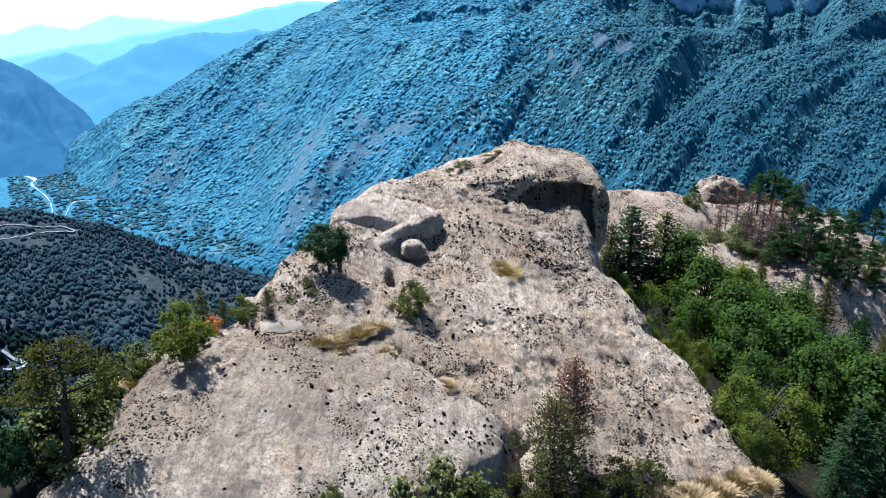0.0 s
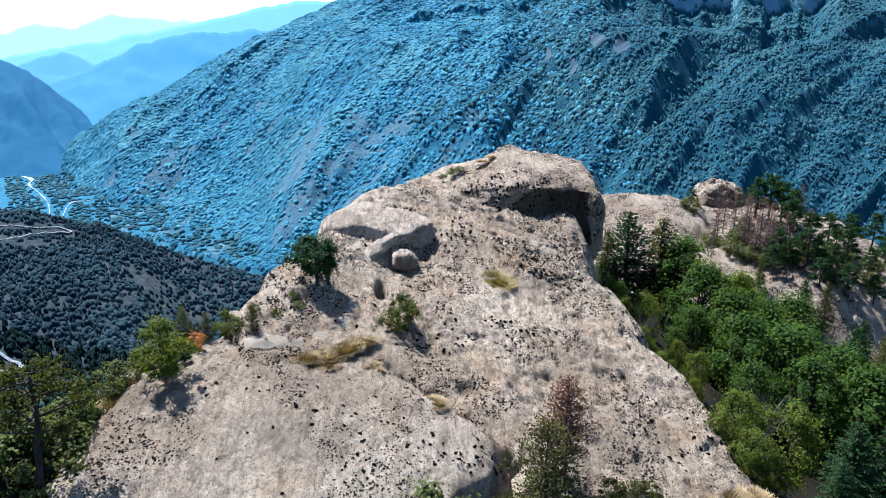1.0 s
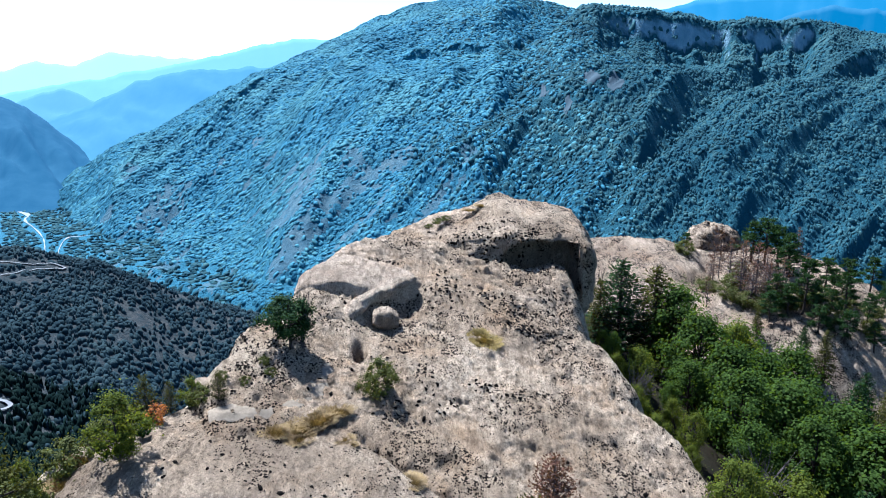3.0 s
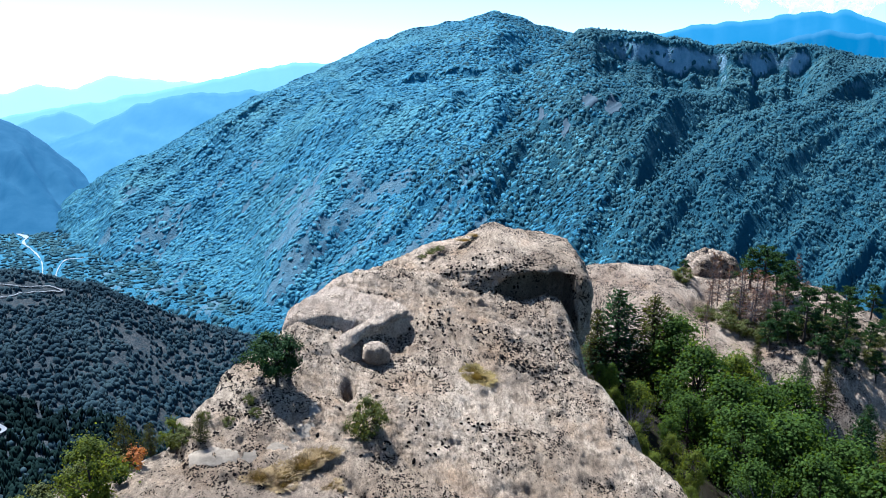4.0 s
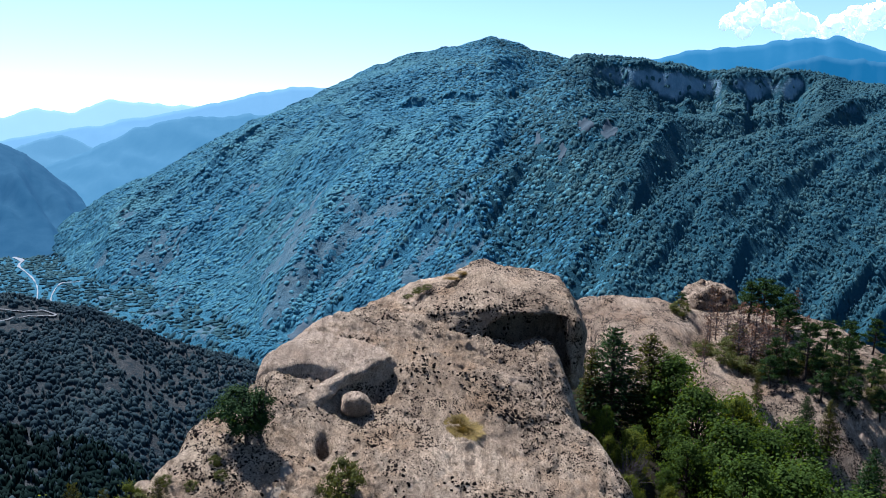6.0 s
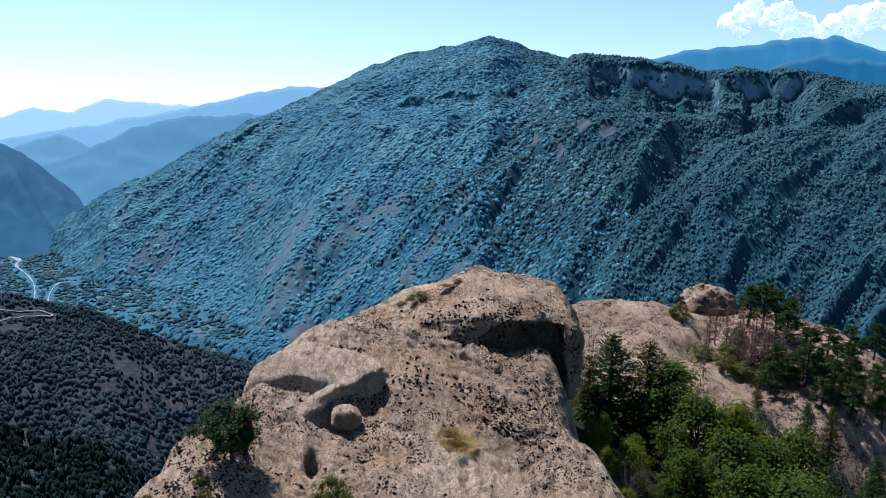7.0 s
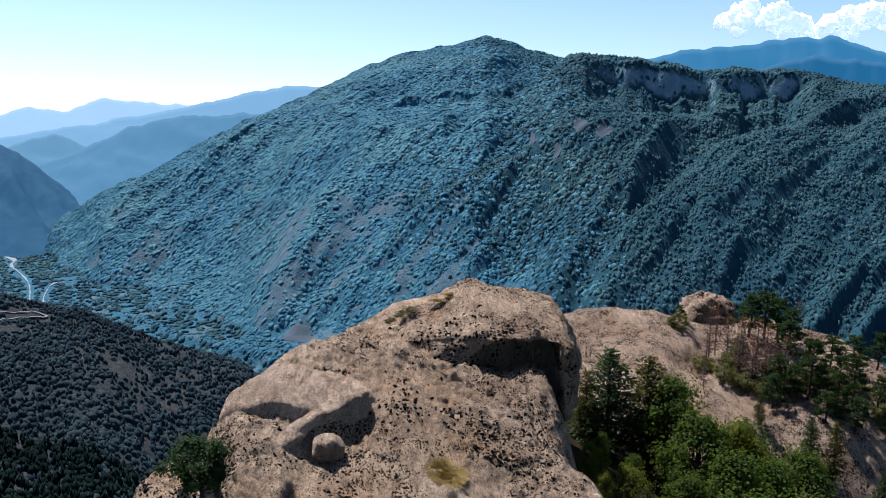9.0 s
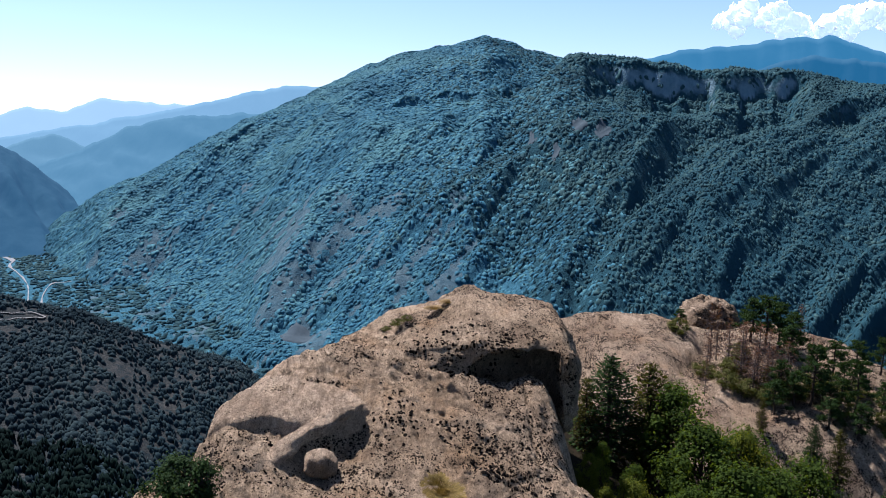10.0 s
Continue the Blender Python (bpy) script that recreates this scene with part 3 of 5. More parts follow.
def caprock():
    xs = np.concatenate([[-2.25], np.linspace(-2.1, 9.6, 64), np.linspace(9.7, 12.0, 26), [12.15]])
    rings = []
    for x in xs:
        yl, zu, zn, zc, rec = (float(line(x, p)) for p in (CAP_LIP, CAP_UNDER, CAP_NOSE, CAP_CREST, CAP_HOLLOW))
        lean = float(line(x, CAP_SLANT))
        yl += 0.3 * float(fbm(x * 0.9, 4.0, octaves=2, seed=131))
        zc += 0.2 * float(fbm(x * 0.8, 8.0, octaves=3, seed=133))
        loop = [(yl + rec + 0.6, -15.0), (yl + rec, zu - 0.9), (yl + rec * 0.9, zu + 0.15), (yl + 0.3, zu + 0.02), (yl + 0.05, zu + 0.12), (yl + 0.45 * lean, 0.5 * (zu + zn)),
                (yl + 0.15 + lean, zn - 0.08), (yl + 0.7 + 1.2 * lean, zn + 0.22), (yl + 2.6 + 0.8 * lean, 0.45 * zn + 0.55 * zc), (57.6, zc - 0.05), (59.5, zc), (62.0, zc - 0.9), (64.0, zc - 3), (64.3, -15.0)]
        p = chaikin(loop, 3)
        if x in (xs[0], xs[-1]):
            p = p.mean(0) + (p - p.mean(0)) * 0.02
        rings.append(np.c_[np.full(len(p), x), p])
    v = np.array(rings)
    v = roughen(roughen(v, 0.22, 0.6, 141, 5), 0.07, 2.2, 151, 4)
    return mesh_of("caprock", v, ring_faces(len(xs), v.shape[1])[:, ::-1], ROCK)


def layered_stone(name, outline, top, thick, layers, seed):
    """A slab of rock from a plan outline: layers are (inset scale, share of the thickness below the top)."""
    p = chaikin(outline, 3)
    c = p.mean(0)
    rings = []
    for sc, below in layers:
        q = c + (p - c) * sc
        rings.append(np.c_[q, top(q[:, 0], q[:, 1]) - below * thick])
    v = roughen(np.array(rings), 0.12, 0.8, seed)
    v = roughen(v, 0.03, 3.5, seed + 50, 3)
    return mesh_of(name, v, ring_faces(len(layers), len(p))[:, ::-1], ROCK_CLEAN)


part("caprock", caprock(), outcrop, "overhanging granite caprock with a shaded hollow").matrix_local = back
LAYERS = ((0.02, 1.1), (0.7, 1.1), (1.0, 1.06), (1.07, 0.95), (1.08, 0.75), (1.06, 0.5), (1.03, 0.3), (0.98, 0.14), (0.93, 0.05), (0.85, 0.01), (0.7, -0.02), (0.5, -0.05), (0.3, -0.08), (0.02, -0.08))
TONGUE = ((-7.3, 42.0), (-7.1, 43.6), (-6.2, 45.5), (-5.4, 48.6), (-4.4, 49.6), (-2.7, 47.8), (-0.7, 46.4), (-0.75, 45.5), (-1.9, 44.4), (-2.9, 43.4), (-3.6, 43.0), (-4.8, 43.0), (-6.3, 41.8))
part("tongue", layered_stone("tongue", TONGUE, lambda x, y: -9.68 - 0.27 * (x + 6.6) + 0.18 * (y - 42.4), 1.25, LAYERS, 161), outcrop,
     "flat overhanging plate of granite").matrix_local = back


def tube(pts, radii, sides=6):
    """A tapered limb through pts; returns verts and quads."""
    pts = np.asarray(pts, float)
    d = np.gradient(pts, axis=0)
    d /= np.linalg.norm(d, axis=1, keepdims=True) + 1e-9
    ref = np.where(np.abs(d[:, 2:3]) > 0.9, [[1.0, 0, 0]], [[0, 0, 1.0]])
    a = np.cross(d, ref)
    a /= np.linalg.norm(a, axis=1, keepdims=True) + 1e-9
    b = np.cross(d, a)
    ang = np.linspace(0, 2 * np.pi, sides, endpoint=False)
    ring = a[:, None] * np.cos(ang)[:, None] + b[:, None] * np.sin(ang)[:, None]
    v = pts[:, None] + ring * np.asarray(radii, float)[:, None, None]
    return v.reshape(-1, 3), grid_faces(len(pts), sides, True)


def rib_mesh(name, spine, radii, seed):
    """A long rounded rib of rock through spine points."""
    p = chaikin(spine, 3, False)
    r = np.interp(np.linspace(0, 1, len(p)), np.linspace(0, 1, len(radii)), radii)
    v, f = tube(p, r, 28)
    v = v.reshape(len(p), 28, 3)
    v[..., 2] = p[:, None, 2] + (v[..., 2] - p[:, None, 2]) * 0.8
    v = roughen(roughen(v, 0.11, 0.8, seed), 0.05, 3.5, seed + 5, 3)
    return mesh_of(name, v, f, ROCK_CLEAN)


RIB = ((-0.7, 45.9, -10.45), (-1.2, 45.3, -10.42), (-1.9, 44.6, -10.5), (-2.7, 43.7, -10.7), (-3.5, 42.7, -10.95), (-4.2, 41.7, -11.25), (-4.9, 40.8, -11.6), (-5.4, 40.0, -12.0))


part("rib", rib_mesh("rib", RIB, (0.16, 0.36, 0.42, 0.46, 0.5, 0.5, 0.42, 0.18), 181), outcrop, "undercut rib of granite").matrix_local = back


def cushions(name, rock, count, dense, low, high, seed):
    """Small dark lichen and moss cushions seated on a rock mesh, thickest where dense(x, y, z) is high."""
    rng = np.random.default_rng(seed)
    n = len(rock.polygons)
    mid, nrm, area = np.empty(3 * n), np.empty(3 * n), np.empty(n)
    rock.polygons.foreach_get("center", mid)
    rock.polygons.foreach_get("normal", nrm)
    rock.polygons.foreach_get("area", area)
    mid, nrm = mid.reshape(-1, 3), nrm.reshape(-1, 3)
    w = area * np.clip(dense(*mid.T), 0, None) * (nrm[:, 2] > -0.2)
    pick = rng.choice(n, count, p=w / w.sum())
    c = mid[pick] + rng.normal(0, 0.05, (count, 3)) * [[1, 1, 0]]
    up = nrm[pick]
    a = np.cross(up, rng.normal(0, 1, (count, 3)))
    a /= np.linalg.norm(a, axis=1, keepdims=True) + 1e-9
    b = np.cross(up, a)
    size = low * (high / low) ** (rng.uniform(0, 1, count) ** 1.8)
    side = 7
    th = np.linspace(0, 2 * np.pi, side, endpoint=False)
    rings = []
    for r, z in ((1.0, -0.12), (0.72, 0.16)):
        q = r * rng.uniform(0.6, 1.3, (count, side))
        ring = a[:, None] * (q * np.cos(th))[..., None] + 0.75 * b[:, None] * (q * np.sin(th))[..., None] + up[:, None] * z
        rings.append(c[:, None] + ring * size[:, None, None])
    v = np.concatenate(rings + [(c + up * 0.2 * size[:, None])[:, None]], 1)
    f = []
    for j in range(side):
        k = (j + 1) % side
        f += [(j, k, side + j), (k, side + k, side + j), (side + j, side + k, 2 * side)]
    f = (np.array(f)[None] + (np.arange(count) * (2 * side + 1))[:, None, None]).reshape(-1, 3)
    return mesh_of(name, v, f, LICHEN)


def swarms(x, y, seed):
    p, q = 0.83 * x + 0.56 * y, 0.83 * y - 0.56 * x
    return smooth(fbm(0.16 * p, 0.34 * q, octaves=3, seed=seed), -0.05, 0.75) * smooth(fbm(0.9 * x, 0.9 * y, octaves=2, seed=seed + 3), -0.5, 0.4)


LICHEN = soil_material("black_lichen", (0.0025, 0.0019, 0.0015), (0.007, 0.0052, 0.004), (0.004, 0.0035, 0.0025))
for rock, n, seed, zone in (("sloping_face", 6600, 501, lambda x, y, z: 0.012 + swarms(x, y, 511) * (0.35 + 1.3 * np.exp(-((x - 4.5) ** 2 / 14 + (y - 43.5) ** 2 / 18)) + 1.1 * np.exp(-((x - 6.5) ** 2 / 14 + (y - 34) ** 2 / 24)))),
                            ("whaleback", 4400, 502, lambda x, y, z: 0.004 + swarms(x, y, 521) * (0.03 + 1.2 * smooth(y, 28.5, 24) * smooth(x, -9, -4))),
                            ("caprock", 1500, 503, lambda x, y, z: 0.01 + (0.15 + swarms(x, y + 2 * z, 531)) * (0.12 + 4.0 * np.exp(-((x - 4.2) ** 2 / 9 + (y - 52.2) ** 2 / 2.5))))):
    ob = part("lichen", cushions("lichen", bpy.data.meshes[rock], n, zone, 0.035, 0.145, seed), outcrop, "black lichen cushions dotting the granite")
    ob.matrix_local = back
    tagged(ob, kind="stuff")


def boulder_mesh(name, rx, ry, rz, seed, mat, rough=0.12):
    th = np.linspace(0.02, np.pi - 0.02, 26)
    ph = np.linspace(0, 2 * np.pi, 40, endpoint=False)
    T, F = np.meshgrid(th, ph, indexing="ij")
    sq = lambda v: np.sign(v) * np.abs(v) ** 0.8
    v = np.stack([rx * sq(np.sin(T)) * sq(np.cos(F)), ry * sq(np.sin(T)) * sq(np.sin(F)), rz * sq(np.cos(T))], -1)
    v = roughen(roughen(v, rough, 1.3, seed), 0.02, 6.0, seed + 9, 3)
    return mesh_of(name, v, ring_faces(len(th), len(ph)), mat)


def on_rock(x, y):
    return float(outcrop_z(x, y))


def on_ground(x, y):
    return float(max(ground_z(x, y), outcrop_z(x, y) if 12 < y < 68 and -18 < x < 18 else -999, knoll_z(x, y) if 58 < y < 122 and 8 < x < 80 else -999))


stone = new("boulder", boulder_mesh("boulder", 0.80, 0.66, 0.58, 171, ROCK_CLEAN))
stone.matrix_world = pose(-2.45, 41.9, on_rock(-2.45, 41.9) + 0.5, 0, 8, 20)
tagged(stone, "loose rounded granite boulder lying below the tongue", "boulder")


knob = boulder_mesh("knob", 3.3, 3.4, 3.0, 191, ROCK_FAR, 0.4)
ob = part("knob", knob, knoll, "rounded granite knob on the knoll's crest")
ob.matrix_local = Matrix.Translation((0.3, 11.3, float(knoll_z(35.3, 96.3)) + 24 + 0.1))


# blocks weathered loose along the edge
EDGE_BLOCKS = ((-13.7, 28.0, 0.8, 30), (-12.9, 29.0, 0.6, 75), (-14.6, 26.9, 0.7, 10), (-12.2, 30.1, 0.5, 120), (-15.3, 25.6, 0.6, 200), (-9.9, 34.0, 0.6, 160))
for k, (x, y, s, turn) in enumerate(EDGE_BLOCKS):
    ob = new("boulder", boulder_mesh("edge_block", 0.9 * s, 0.7 * s, 0.5 * s, 195 + k, ROCK_CLEAN, 0.2 * s))
    ob.matrix_world = pose(x, y, on_ground(x, y) + 0.22 * s, 4, -6, turn)
    tagged(ob, "weathered granite block at the rock's mossy edge", "boulder", "edge blocks")


# ---- plants ----
def join(pieces):
    vs, fs, n = [], [], 0
    for v, f in pieces:
        vs.append(v)
        fs.append(f + n)
        n += len(v)
    return np.concatenate(vs), np.concatenate(fs)


def leaf_cards(rng, centres, axis, length, width, facing=None):
    """Folded diamond leaves at centres, each along its axis, their faces turned towards facing."""
    n = len(centres)
    facing = rng.normal(0, 1, (n, 3)) if facing is None else facing + rng.normal(0, 0.001, (n, 3))
    axis = axis + rng.normal(0, 0.001, (n, 3))
    axis /= np.linalg.norm(axis, axis=1, keepdims=True)
    side = np.cross(axis, facing)
    side /= np.linalg.norm(side, axis=1, keepdims=True) + 1e-9
    up = np.cross(side, axis)
    L, W = (np.asarray(q, float).reshape(-1, 1) * np.ones((n, 1)) for q in (length, width))
    p0 = centres - axis * L * 0.5
    p2 = centres + axis * L * 0.5
    p1 = centres + side * W * 0.5 - up * W * 0.12
    p3 = centres - side * W * 0.5 - up * W * 0.12
    v = np.stack([p0, p1, p2, p3], 1).reshape(-1, 3)
    return v, np.arange(4 * n).reshape(-1, 4)


def broadleaf(seed, h, spread, leaf, count, trunk_share=0.25, clumps=34):
    """Trunk with limbs, crown of leaf clumps with gaps. Returns trunk and crown meshes data."""
    rng = np.random.default_rng(seed)
    lean = rng.normal(0, 0.05, 2) * h
    spine = [(lean[0] * t, lean[1] * t, h * 0.85 * t) for t in np.linspace(0, 1, 7)]
    wood = [tube(np.array(spine) + rng.normal(0, 0.012 * h, (7, 3)) * [[1, 1, 0]], np.linspace(0.028, 0.006, 7) * h, 7)]
    cs, out = [], []
    for k in range(clumps):
        t = rng.uniform(trunk_share, 1.0)
        prof = math.sin(math.pi * min(1.0, (t - trunk_share) / (1 - trunk_share) * 0.86 + 0.12)) ** 0.7
        a = rng.uniform(0, 2 * math.pi)
        r = spread * prof * rng.uniform(0.45, 1.05)
        c = np.array([lean[0] * t + r * math.cos(a), lean[1] * t + r * math.sin(a), h * t * 0.97])
        cs.append(c)
        if k % 2 == 0:
            s = np.array(spine[min(6, max(1, int(t * 5)))])
            m = 0.5 * (s + c) + rng.normal(0, 0.03 * h, 3) - [0, 0, 0.04 * h]
            wood.append(tube([s, m, c], np.array([0.011, 0.007, 0.002]) * h, 5))
    cs = np.array(cs)
    which = rng.integers(0, clumps, count)
    size = rng.uniform(0.6, 1.3, clumps)[which][:, None] * spread * 0.24
    off = rng.normal(0, 1, (count, 3))
    off = off / (np.linalg.norm(off, axis=1, keepdims=True) + 1e-9) * np.abs(rng.normal(0, 0.75, (count, 1)))
    centres = cs[which] + off * size * [[1.1, 1.1, 0.95]]
    out = cs[which] - [[lean[0] * 0.5, lean[1] * 0.5, h * 0.45]]
    out /= np.linalg.norm(out, axis=1, keepdims=True) + 1e-9
    facing = off * 0.9 + out * 0.7 + [[0, 0, 0.25]] + rng.normal(0, 0.55, (count, 3))
    axis = rng.normal(0, 1, (count, 3)) - [[0, 0, 0.4]]
    axis -= facing * (axis * facing).sum(1, keepdims=True) / ((facing ** 2).sum(1, keepdims=True) + 1e-9)
    crown = leaf_cards(rng, centres, axis, rng.uniform(0.75, 1.3, count) * leaf, rng.uniform(0.6, 0.95, count) * leaf, facing)
    return wood, crown


def conifer(seed, h, spread, whorls, per, sprays, needle, droop=-0.25, bare=0.1, ragged=0.25, flat=0.0):
    """Straight trunk, whorls of branches, each with flat needle sprays."""
    rng = np.random.default_rng(seed)
    n = 9
    spine = np.stack([rng.normal(0, 0.006 * h, n), rng.normal(0, 0.006 * h, n), np.linspace(0, h, n)], 1)
    spine[0] = 0
    wood = [tube(spine, np.linspace(0.02, 0.0035, n) * h, 7)]
    cen, ax = [], []
    for w in range(whorls):
        t = bare + (1 - bare) * (w + rng.uniform(0, 0.6)) / whorls
        t = min(t, 0.99)
        q = (t - bare) / (1 - bare)
        reach = spread * ((1 - q) ** 0.8 * (1 - flat) + flat * (1 - q ** 3) ** 0.5) * (0.55 + 0.45 * min(1, q * 5)) + 0.03 * spread
        for k in range(per):
            if rng.random() < 0.12:
                continue
            a = 2 * math.pi * (k / per) + rng.uniform(0, 1.2)
            r = reach * rng.uniform(1 - ragged, 1 + ragged * 0.5)
            base = np.array([0, 0, h * t])
            rise = droop + 0.55 * q + rng.normal(0, 0.12)
            tip = base + r * np.array([math.cos(a), math.sin(a), rise])
            mid = 0.5 * (base + tip) + [0, 0, 0.06 * r]
            wood.append(tube([base, mid, tip], np.array([0.006, 0.004, 0.0015]) * h * (1.1 - q), 4))
            m = max(3, int(sprays * r / spread))
            f = rng.uniform(0.22, 1.05, m)[:, None]
            pos = (1 - f) ** 2 * base + 2 * f * (1 - f) * mid + f * f * tip
            out = (tip - base) / (np.linalg.norm(tip - base) + 1e-9)
            cen.append(pos + rng.normal(0, 0.055 * spread + 0.03, (m, 3)) * [[1, 1, 0.6]])
            ax.append(out + rng.normal(0, 0.55, (m, 3)) + [[0, 0, 0.12]])
    cen, ax = np.concatenate(cen), np.concatenate(ax)
    cnt = len(cen)
    rad = cen * [[1, 1, 0]]
    facing = 0.8 * rad / (np.linalg.norm(rad, axis=1, keepdims=True) + 0.05) + [[0, 0, 0.9]] + rng.normal(0, 0.45, (cnt, 3))
    crown = leaf_cards(rng, cen, ax, rng.uniform(0.7, 1.35, cnt) * needle, rng.uniform(0.35, 0.6, cnt) * needle, facing)
    return join(wood), crown


def pad_pine(seed, h, spread, pads, leaf, count, low=0.35):
    """A crooked pine: bare trunk, rising limbs, flat pads of needles with gaps between."""
    rng = np.random.default_rng(seed)
    n = 8
    drift = np.cumsum(rng.normal(0, 0.016 * h, (n, 2)), 0)
    spine = np.c_[drift - drift[0], np.linspace(0, 0.93 * h, n)]
    wood = [tube(spine, np.linspace(0.03, 0.008, n) * h, 7)]
    cs, size = [], []
    for k in range(pads):
        t = low + (0.97 - low) * (k + rng.uniform(0, 0.9)) / pads
        q = (t - low) / (1 - low)
        a = 2.4 * k + rng.normal(0, 0.4)
        r = spread * (0.95 - 0.75 * q ** 1.6) * rng.uniform(0.45, 1.05)
        base = np.array([np.interp(t, np.linspace(0, 0.93, n), spine[:, j]) for j in range(3)])
        c = base + np.array([r * math.cos(a), r * math.sin(a), 0.16 * r + 0.03 * h])
        cs.append(c)
        size.append(spread * rng.uniform(0.17, 0.30) * (1.1 - 0.3 * q))
        m = 0.5 * (base + c) + rng.normal(0, 0.02 * h, 3) - [0, 0, 0.02 * h]
        wood.append(tube([base, m, c], np.array([0.012, 0.008, 0.003]) * h, 5))
        for _ in range(2):
            e = c + rng.normal(0, 0.7, 3) * size[-1] * [1, 1, 0.3]
            wood.append(tube([m, 0.5 * (m + e), e], np.array([0.006, 0.004, 0.002]) * h, 4))
    cs, size = np.array(cs), np.array(size)
    which = rng.choice(pads, count, p=size ** 2 / (size ** 2).sum())
    off = rng.normal(0, 1, (count, 3))
    off = off / (np.linalg.norm(off, axis=1, keepdims=True) + 1e-9) * np.abs(rng.normal(0, 0.7, (count, 1)))
    centres = cs[which] + off * size[which][:, None] * [[1.25, 1.25, 0.5]]
    facing = off * 0.7 + [[0, 0, 0.7]] + rng.normal(0, 0.5, (count, 3))
    axis = rng.normal(0, 1, (count, 3)) + [[0, 0, 0.5]]
    crown = leaf_cards(rng, centres, axis, rng.uniform(0.7, 1.35, count) * leaf, rng.uniform(0.3, 0.55, count) * leaf, facing)
    return wood, crown


def plant(name, label, category, data, bark, leaf, group="", crown_name="crown"):
    ob = thing(name, label, category, group=group)
    wood, (cv, cf) = data
    limbs = wood[1:] if isinstance(wood, list) else []
    wv, wf = wood[0] if isinstance(wood, list) else wood
    trunk = part("trunk", mesh_of("trunk", wv, wf, bark), ob)
    for v, f in limbs:
        part("limb", mesh_of("limb", v, f, bark), trunk)
    part(crown_name, mesh_of(crown_name, cv, cf, leaf, False), ob)
    return ob


def grove(source, group, spots, native):
    """Stand copies of a plant at (x, y, height of its top, spread factor)."""
    rng = random.Random(len(spots) * 7 + 3)
    tagged(source, group=group)
    for k, (x, y, top, wide) in enumerate(spots):
        z = on_ground(x, y) - 0.08
        h = max(top - z, 0.4)
        m = pose(x, y, z, 0, 0, rng.uniform(0, 360)) @ Matrix.Diagonal((wide * h / native, wide * h / native, h / native, 1))
        if k == 0:
            source.matrix_world = m
        else:
            copy = copy_thing(source, Matrix.Identity(4))
            copy.matrix_basis = m


oak_a = plant("broadleaf_tree", "leafy green oak in the shaded gully", "tree", broadleaf(1, 6.0, 2.3, 0.19, 8200, 0.2, 46), BARK, LEAF)
oak_b = plant("broadleaf_tree", "dense green hornbeam in the gully", "tree", broadleaf(2, 6.0, 2.5, 0.20, 8200, 0.15, 52), BARK, LEAF)
oak_c = plant("broadleaf_tree", "yellow-green leafy tree beside the rock", "tree", broadleaf(3, 6.0, 2.4, 0.18, 8200, 0.15, 56), BARK, LEAF_LIME)
grove(oak_a, "gully trees", [(18.3, 52.0, -18.4, 1.0), (21.6, 53, -17.6, 1.0), (20.1, 47, -17.2, 1.0), (21.0, 58, -17.0, 1.0), (22.7, 43, -18.5, 1.0), (26.3, 42, -18.8, 1.1),
                              (24.6, 55, -19.0, 1.0), (30.5, 46, -21.0, 1.1), (17.0, 38.5, -18.8, 0.9), (14.6, 60, -19.0, 0.75)], 6.0)
grove(oak_b, "gully trees", [(20.6, 62.5, -16.2, 0.9), (23.4, 48, -18.5, 1.0), (25.5, 62, -19.2, 0.9), (28, 58, -19.8, 0.9),
                              (25.5, 50, -19.4, 1.0), (19.0, 42.5, -18.6, 0.9), (27, 47, -19.8, 1.0), (31, 40, -22.0, 1.1), (16.0, 49.5, -19.0, 0.8), (16.2, 57.5, -19.6, 0.9), (15.2, 54.5, -19.2, 0.9)], 6.0)
grove(oak_c, "gully trees", [(14.4, 34.3, -15.9, 0.85), (16.4, 33.2, -16.5, 0.9), (14.8, 42, -17.4, 0.75), (23.2, 59.5, -17.8, 0.7), (14.0, 38.5, -18.2, 0.7), (12.9, 44.5, -18.0, 0.6), (12.6, 49.8, -17.9, 0.6), (13.3, 54, -17.3, 0.7), (15.6, 46.5, -18.6, 0.7), (12.9, 40.8, -16.9, 0.8), (12.4, 43.6, -16.6, 0.8), (13.5, 37.0, -16.9, 0.85), (11.7, 48.2, -16.2, 0.7), (11.6, 52, -15.9, 0.6), (13.6, 49.2, -16.0, 0.8), (14.6, 32.2, -17.0, 0.9)], 6.0)
fir_a = plant("fir_tree", "dark green conical conifer in the gully", "tree", conifer(11, 8.0, 2.4, 30, 8, 36, 0.26), BARK, NEEDLE_DARK)
fir_b = plant("fir_tree", "slender green conifer at the gully's edge", "tree", conifer(12, 8.0, 2.1, 28, 7, 34, 0.25, -0.1, 0.1, 0.4), BARK, NEEDLE)
# Last five firs are added dark filler for the deep shade at lower right.
grove(fir_a, "conifers", [(15.9, 64, -13.8, 1.5), (35.3, 70.4, -22.0, 0.9), (30.3, 52, -19.8, 0.9), (36.0, 60.8, -22.7, 0.9), (19.8, 33.4, -19.6, 1.3), (22.4, 37.0, -19.4, 1.3), (18.4, 30.6, -20.4, 1.4), (21.6, 31.6, -21.4, 1.3), (25.4, 38.6, -20.4, 1.3)], 8.0)
